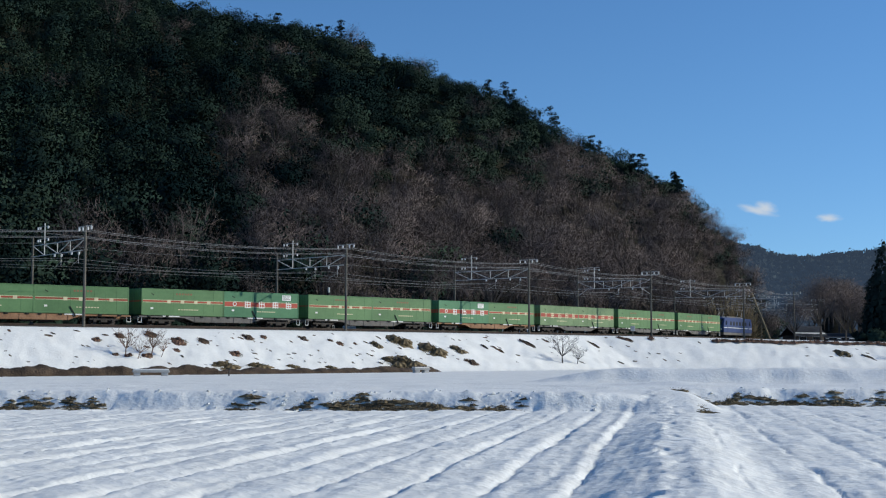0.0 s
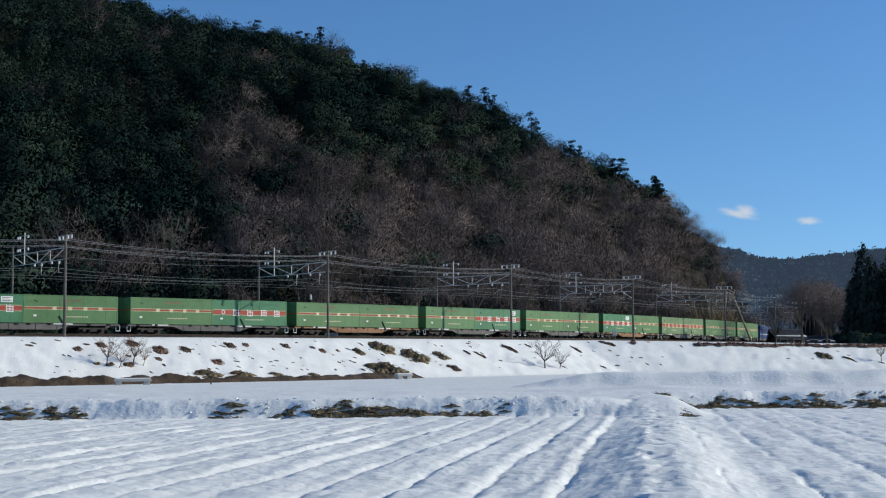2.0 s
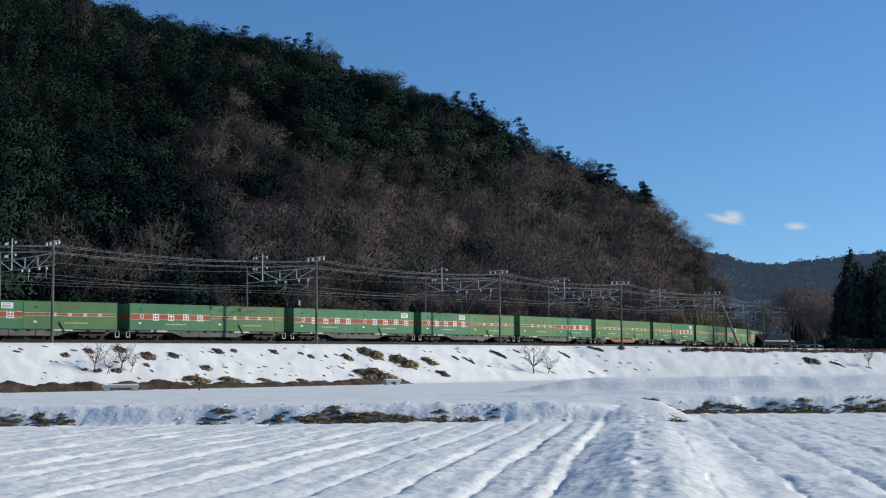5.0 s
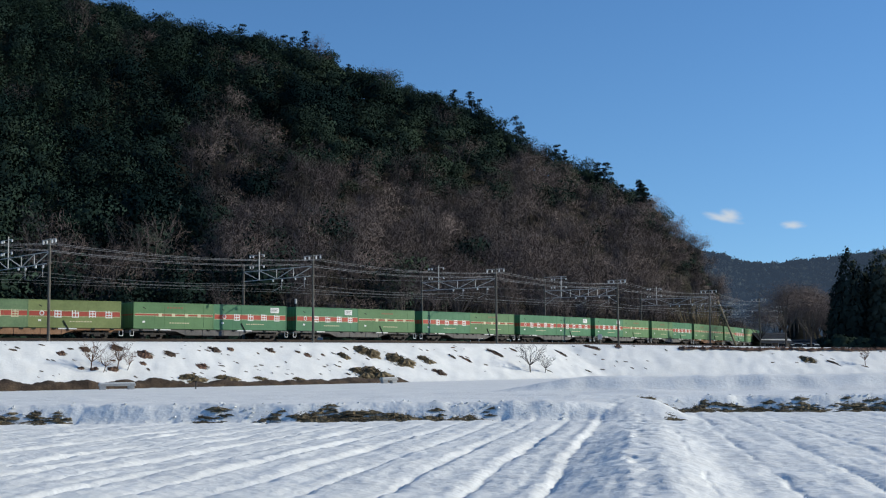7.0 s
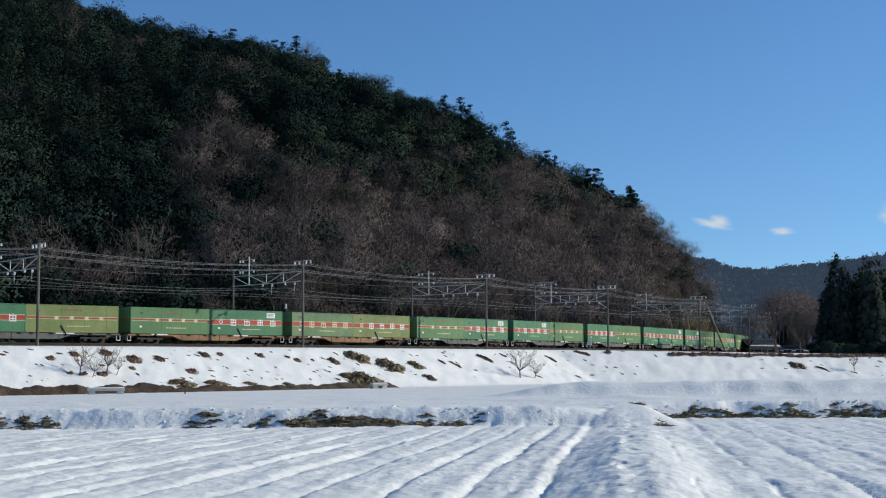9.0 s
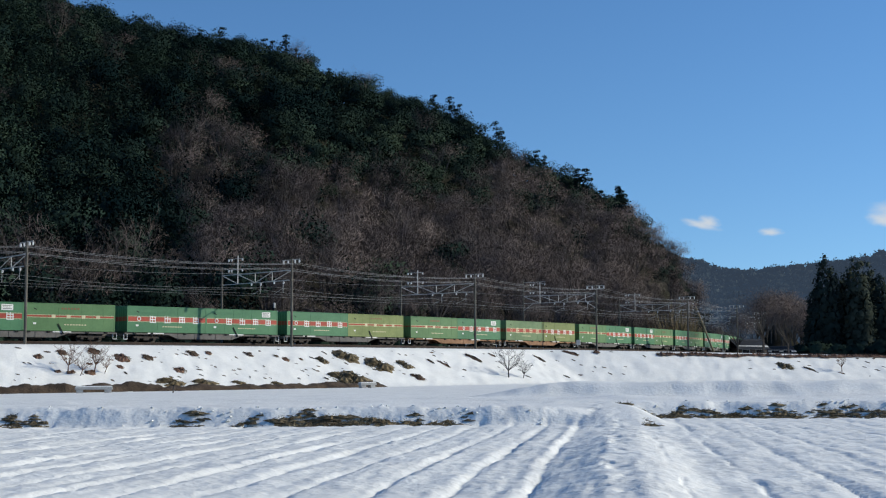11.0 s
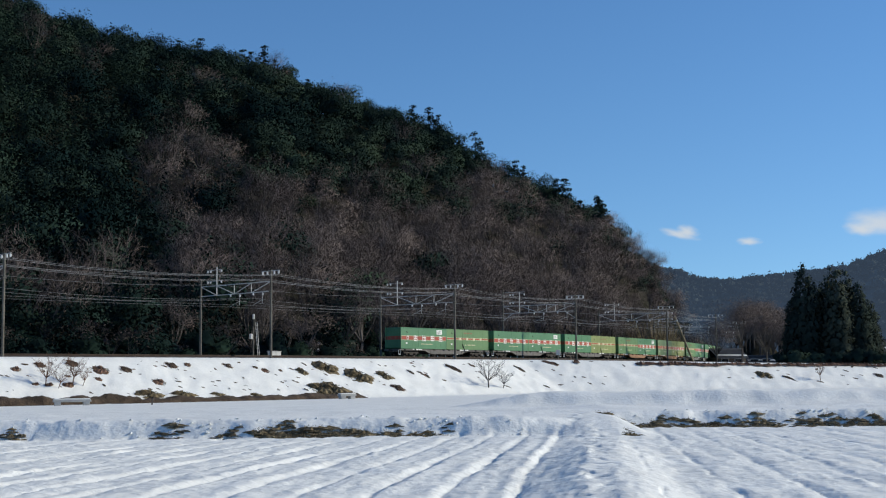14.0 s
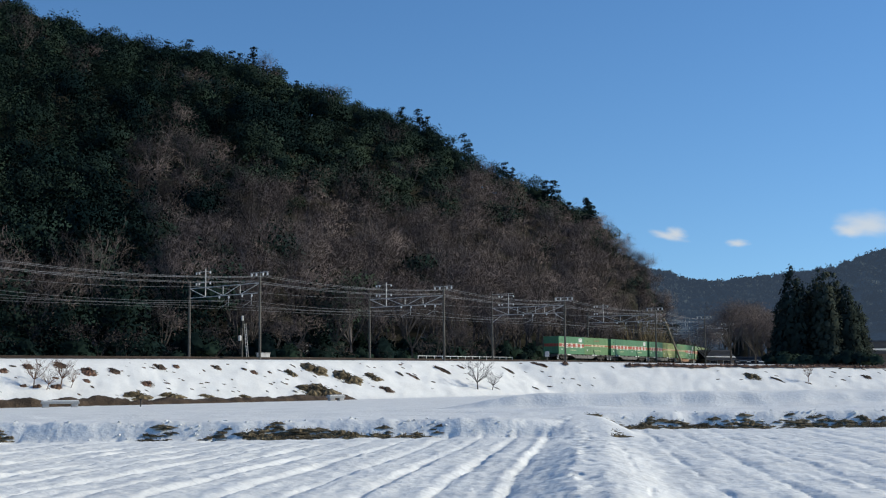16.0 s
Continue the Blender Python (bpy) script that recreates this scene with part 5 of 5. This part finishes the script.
part("cap", box(bmesh.new(), -0.02, 0.12, -0.06, 0.06, 0.52, 0.62, 0.01), M_GASKET, e)
e.location = (-18.7, 103.6, ground_at(-18.7, 103.6))

# cable box on a post at the crest
e = thing("cable_box", "grey cable box on a short post by the track", "trackside box")
part("post", rod(bmesh.new(), (0, 0, -0.4), (0, 0, 1.3), 0.09, n=8), M_POLE, e)
part("housing", box(bmesh.new(), -0.28, 0.28, -0.2, 0.2, 0.75, 1.45, 0.03), M_STEEL, e)
p = line(82.5, CREST_Q - 0.4)
e.location = (p.x, p.y, FORM_Z - 0.02)

# hand rail behind the tracks
e = thing("railing", "low white pipe railing behind the tracks", "railing")
for s in np.arange(72, 100, 2.0):
    a = line(s, -6.3, FORM_Z - 0.7)
    part("post", rod(bmesh.new(), a, a + Vector((0, 0, 1.75)), 0.045, n=6), M_WHITE, e)
    if s < 98:
        for h in (1.1, 1.7):
            part("pipe", rod(bmesh.new(), a + Vector((0, 0, h)), line(s + 2.0, -6.3, FORM_Z - 0.7) + Vector((0, 0, h)), 0.035, n=6), M_WHITE, e)

# signal mast: a lattice of two posts with a lamp head and a ladder
e = thing("signal_mast", "grey railway signal mast with ladder and lamp head", "signal")
part("mast", rod(bmesh.new(), (0, 0, -0.8), (0, 0, 5.2), 0.085, n=8), M_POLE, e)
for x in (0.75, 1.0):
    part("ladder_rail", rod(bmesh.new(), (x + 0.2, 0.1, -0.8), (x - 0.35, 0.1, 4.6), 0.035, n=6), M_STEEL, e)
for k in range(11):
    z = -0.3 + 0.45 * k
    x = 0.95 - 0.1 * (z + 0.8)
    part("rung", rod(bmesh.new(), (x - 0.08, 0.1, z), (x + 0.25, 0.1, z), 0.018, n=5), M_STEEL, e)
part("lamp_head", box(bmesh.new(), -0.2, 0.2, -0.2, 0.12, 4.1, 5.35, 0.05), M_GASKET, e, "dark lamp housing")
part("hood", box(bmesh.new(), -0.28, -0.02, -0.3, -0.1, 4.9, 5.5, 0.05), M_STEEL, e, "pale grey hood")
part("box", box(bmesh.new(), -0.5, -0.2, -0.15, 0.15, 2.6, 3.2, 0.03), M_STEEL, e)
e.matrix_world = along(38.6, -6.4, FORM_Z - 0.1)

e = thing("relay_cabinet", "pale grey relay cabinet behind the tracks", "cabinet")
part("body", box(bmesh.new(), -0.8, 0.8, -0.3, 0.3, 0.25, 1.15, 0.03), M_STEEL, e)
part("roof", box(bmesh.new(), -0.86, 0.86, -0.36, 0.36, 1.15, 1.22, 0.02), M_STEEL, e)
for x in (-0.6, 0.6):
    part("foot", box(bmesh.new(), x - 0.1, x + 0.1, -0.25, 0.25, -0.4, 0.26), M_CONCRETE, e)
e.matrix_world = along(41.5, -5.9, FORM_Z - 0.1)

# leaning stake on the crest, and a tan strut pole by the far portal
e = thing("leaning_post", "old wooden post leaning beside the track", "post")
part("post", rod(bmesh.new(), (0, 0, -0.4), (-0.75, 0, 1.9), 0.075, 0.06, 7), M_POLE, e)
part("band", rod(bmesh.new(), (-0.02, 0, 0.3), (-0.08, 0, 0.5), 0.09, n=7), M_GASKET, e)
e.matrix_world = along(-10.2, 6.9, FORM_Z - 0.05)
M_TAN = material("weathered_timber", (0.36, 0.28, 0.17), 0.9, vary=0.25, scale=1, fine=8)
e = thing("strut_pole", "tan timber pole propped against the overhead line", "pole")
low_end, high_end = Vector(at_bearing(12.8, 250, 0)), Vector(at_bearing(12.0, 250, 0))
part("pole", rod(bmesh.new(), (0, 0, -0.6), high_end - low_end + Vector((0, 0, 8.9)), 0.2, 0.15, 8), M_TAN, e)
part("band", rod(bmesh.new(), (high_end - low_end) * 0.9 + Vector((0, 0, 7.96)), (high_end - low_end) * 0.93 + Vector((0, 0, 8.24)), 0.2, n=8), M_STEEL, e)
e.location = (low_end.x, low_end.y, FORM_Z - 0.2)
# stand of dead bamboo grass at the hill's end
M_STRAW = material("dead_bamboo", (0.30, 0.23, 0.12), 0.95, vary=0.35, scale=0.6, fine=4, tint=(0.22, 0.17, 0.09), island=0.4)
q = []
for k in range(60):
    b, d = rng.uniform(10.9, 12.1), rng.uniform(258, 268)
    x, y, z = at_bearing(b, d, FORM_Z - 0.6)
    q.append(placed(blade_quads(40, 1.0, 0.0), x, y, z, rng.uniform(3.0, 6.0) * (1 - 0.5 * (b - 10.9) / 1.2), rng.random() * 6, 1.6))
tagged(quads_object("bamboo_stand", q, M_STRAW), "straw-coloured stand of dead bamboo grass", "grass", kind="stuff")
# ---------------------------------------------------------------- clouds
M_CLOUD = bpy.data.materials.new("cloud")
M_CLOUD.use_nodes = True
t = M_CLOUD.node_tree
n, l = t.nodes, t.links
n.remove(n["Principled BSDF"])
co = n.new("ShaderNodeTexCoord").outputs["Object"]
no = n.new("ShaderNodeTexNoise")
no.inputs["Scale"].default_value, no.inputs["Detail"].default_value = 1.6, 4
l.new(co, no.inputs["Vector"])
ln = n.new("ShaderNodeVectorMath")
ln.operation = "LENGTH"
l.new(co, ln.inputs[0])
a1 = n.new("ShaderNodeMath")
a1.operation = "MULTIPLY_ADD"
a1.inputs[1].default_value, a1.inputs[2].default_value = -1.0, 0.62
l.new(ln.outputs["Value"], a1.inputs[0])
a2 = n.new("ShaderNodeMath")
a2.operation = "MULTIPLY_ADD"
a2.inputs[1].default_value = 0.75
l.new(no.outputs["Fac"], a2.inputs[0]), l.new(a1.outputs[0], a2.inputs[2])
mr = n.new("ShaderNodeMapRange")
mr.interpolation_type = "SMOOTHSTEP"
mr.inputs["From Min"].default_value, mr.inputs["From Max"].default_value = 0.05, 0.95
mr.inputs["To Max"].default_value = 0.72
l.new(a2.outputs[0], mr.inputs["Value"])
# flat cards emit their own white in place of sunlight on the clouds
em, tr, mx = n.new("ShaderNodeEmission"), n.new("ShaderNodeBsdfTransparent"), n.new("ShaderNodeMixShader")
em.inputs[0].default_value, em.inputs[1].default_value = (0.80, 0.80, 0.84, 1), 0.85
l.new(mr.outputs[0], mx.inputs[0]), l.new(tr.outputs[0], mx.inputs[1]), l.new(em.outputs[0], mx.inputs[2])
l.new(mx.outputs[0], n["Material Output"].inputs[0])
for b, up, w, h, lean in ((12.62, 6.12, 44, 25, 14), (12.25, 5.99, 78, 19, 14), (15.15, 5.6, 48, 18, 2), (20.5, 6.2, 130, 55, 4), (19.7, 5.95, 70, 30, 8)):
    d = 4300
    c = Vector((d * math.sin(radians(b)), d * math.cos(radians(b)), EYE + d * math.tan(radians(up))))
    vs = [(x, y, 0) for y in (-1.4, 1.4) for x in (-1.4, 1.4)]
    ob = tagged(mesh_object("cloud", vs, [[0, 1, 3, 2]], M_CLOUD), "small soft white cloud low in a clear sky", "cloud", "clouds", "structure")
    ob.matrix_world = look(c, c + (c - Vector((0, 0, EYE))), 0) @ pose(0, 0, 0, 0, 0, -lean) @ Matrix.Diagonal((w, h, 1, 1))


# ---------------------------------------------------------------- overhead line
FRONT_Q, BACK_Q = NEAR + 2.9, -5.2
PORTALS = [-30.0, 0.15, 29.75, 60.0, 89.9, 125.6, 160.0, 196.0]
POLE_H = 9.35


def portal(s, braced):
    """A steel truss across both tracks on two concrete poles; x along the line, y away from the field."""
    p = thing("catenary_portal", "catenary portal with concrete poles and a steel truss beam", "catenary mast", "catenary portals")
    yf, yb = -FRONT_Q, -BACK_Q
    for y, h in ((yf, POLE_H), (yb, POLE_H - 0.35)):
        part("pole", rod(bmesh.new(), (0, y, -0.5), (0, y, h), 0.145, 0.105, n=12), M_POLE, p)
    top, low = 8.15, 7.1
    part("top_chord", bar(bmesh.new(), (0, yf, top), (0, yb, top), 0.075, 0.075), M_STEEL, p)
    part("bottom_chord", bar(bmesh.new(), (0, yf, low), (0, yb, low), 0.075, 0.075), M_STEEL, p)
    span = yb - yf
    d1, d2, d3 = yb - 0.235 * span, yb - 0.49 * span, yb - 0.73 * span
    for k, (a, b) in enumerate((((yb, top), (d1, low)), ((d1, top), (d2, low)), ((d2, low), (d3, top)), ((d3, low), (yf, top)))):
        part("diagonal", bar(bmesh.new(), (0.01, a[0], a[1]), (0.01, b[0], b[1]), 0.065, 0.065), M_STEEL, p)
    for y in (d2, d3):
        part("strut", bar(bmesh.new(), (-0.01, y, low), (-0.01, y, top), 0.06, 0.06), M_STEEL, p)
    for y in (yf, yb):
        part("clamp", box(bmesh.new(), -0.2, 0.2, y - 0.16, y + 0.16, low - 0.07, low + 0.07, 0.02), M_POLE, p)
    # cross arm of the front pole with its insulators
    part("cross_arm", bar(bmesh.new(), (0, yf - 1.3, POLE_H - 0.1), (0, yf + 1.5, POLE_H - 0.1), 0.07, 0.07), M_STEEL, p)
    for y in (yf - 1.2, yf - 0.5, yf + 0.6, yf + 1.35):
        insulator(p, (0, y, POLE_H - 0.15), (0, y, POLE_H - 0.65))
    # raised post on the beam
    yp = d1
    part("post", bar(bmesh.new(), (0, yp, low), (0, yp, 10.2), 0.09, 0.09), M_STEEL, p)
    for z in (9.9, 8.7):
        part("post_arm", bar(bmesh.new(), (0, yp - 0.9, z), (0, yp + 1.7, z), 0.045, 0.045), M_STEEL, p)
        for y in (yp - 0.8, yp + 1.1, yp + 1.6):
            insulator(p, (0, y, z), (0, y, z - 0.4))
    if braced:
        # knee braces down to the poles, more struts, and a second bar on the cross arms
        for y, way in ((yf, 1), (yb, -1)):
            part("knee_brace", bar(bmesh.new(), (0.02, y + way * 1.7, low), (0.02, y, low - 1.05), 0.065, 0.065), M_STEEL, p)
        for y in (yf + 1.7, d1, (d1 + d2) / 2, (d2 + d3) / 2):
            part("strut", bar(bmesh.new(), (-0.02, y, low), (-0.02, y, top), 0.06, 0.06), M_STEEL, p)
        part("cross_arm", bar(bmesh.new(), (0, yf - 1.3, POLE_H - 0.5), (0, yf + 1.5, POLE_H - 0.5), 0.06, 0.06), M_STEEL, p)
        for y in (yf - 1.3, yf + 1.5):
            part("arm_end", bar(bmesh.new(), (0, y, POLE_H - 0.5), (0, y, POLE_H - 0.1), 0.05, 0.05), M_STEEL, p)
        part("post_arm", bar(bmesh.new(), (0, yp - 0.9, 10.15), (0, yb + 0.1, 10.15), 0.06, 0.06), M_STEEL, p)
        part("pole_extension", rod(bmesh.new(), (0, yb, POLE_H - 0.4), (0, yb, 10.5), 0.09, n=8), M_POLE, p)
    # hangers for both tracks
    for c in (0, -NEAR):
        insulator(p, (0, c, low), (0, c, low - 0.45))
        insulator(p, (0, c - 1.6, low - 0.1), (0, c - 1.5, low - 0.5))
        part("steady_arm", rod(bmesh.new(), (0, c - 1.5, low - 0.8), (0, c, 5.75), 0.018, n=6), M_STEEL, p)
        part("drop_tube", rod(bmesh.new(), (0, c - 1.5, low), (0, c - 1.5, 5.9), 0.02, n=6), M_STEEL, p)
    p.matrix_world = along(s, 0, FORM_Z - 0.05)
    return p


def insulator(parent, a, b):
    a, b = Vector(a), Vector(a).lerp(Vector(b), 0.65)
    bm = rod(bmesh.new(), a, b, 0.05, n=6)
    for k in range(4):
        m = a.lerp(b, 0.2 + 0.2 * k)
        d = (b - a).normalized() * 0.03
        rod(bm, m - d, m + d, 0.095, n=10)
    part("insulator", bm, M_PORCELAIN, parent, "white porcelain insulator")


for s in PORTALS:
    portal(s, s == 89.9)


def wire(name, q, z, sag, radius, label, group, shift=0.0):
    """A wire hung from portal to portal."""
    stops = [-92, -61] + PORTALS + [232.0, 268.0]
    pts = []
    for a, b in zip(stops[:-1], stops[1:]):
        for k in range(8):
            t = k / 8
            # straight in plan between two portals
            p = line(a, q, 0).lerp(line(b, q, 0), t)
            pts.append((p.x, p.y, FORM_Z + z - sag * 4 * t * (1 - t)))
    v, f, n = [], [], 4
    for i, p in enumerate(pts):
        j = min(i, len(pts) - 2)
        d = (Vector(pts[j + 1]) - Vector(pts[j])).normalized()
        side = d.cross(Vector((0, 0, 1))).normalized()
        up = side.cross(d)
        for k in range(n):
            a = math.tau * k / n
            v.append(tuple(Vector(p) + radius * (math.cos(a) * side + math.sin(a) * up)))
    for i in range(len(pts) - 1):
        for k in range(n):
            f.append([i * n + k, i * n + (k + 1) % n, (i + 1) * n + (k + 1) % n, (i + 1) * n + k])
    return tagged(mesh_object(name, v, f, M_WIRE), label, "wire", group)


for q, z in ((FRONT_Q + 1.2, POLE_H - 0.6), (FRONT_Q + 0.5, POLE_H - 0.65), (FRONT_Q - 0.6, POLE_H - 1.0), (FRONT_Q - 1.35, POLE_H - 1.05)):
    wire("feeder_wire", q, z, 0.55, 0.013, "dark feeder wire hung from the pole tops", "feeder wires")
for q, z in ((BACK_Q + 1.3, 9.4), (BACK_Q + 3.2, 8.2)):
    wire("feeder_wire", q, z, 0.45, 0.010, "dark feeder wire hung over the truss beams", "feeder wires")
for c in (0, NEAR):
    wire("messenger_wire", c, 6.45, 0.5, 0.011, "dark messenger wire over the track", "overhead wires")
    wire("contact_wire", c, 5.65, 0.02, 0.009, "thin contact wire over the track", "overhead wires")

motions()
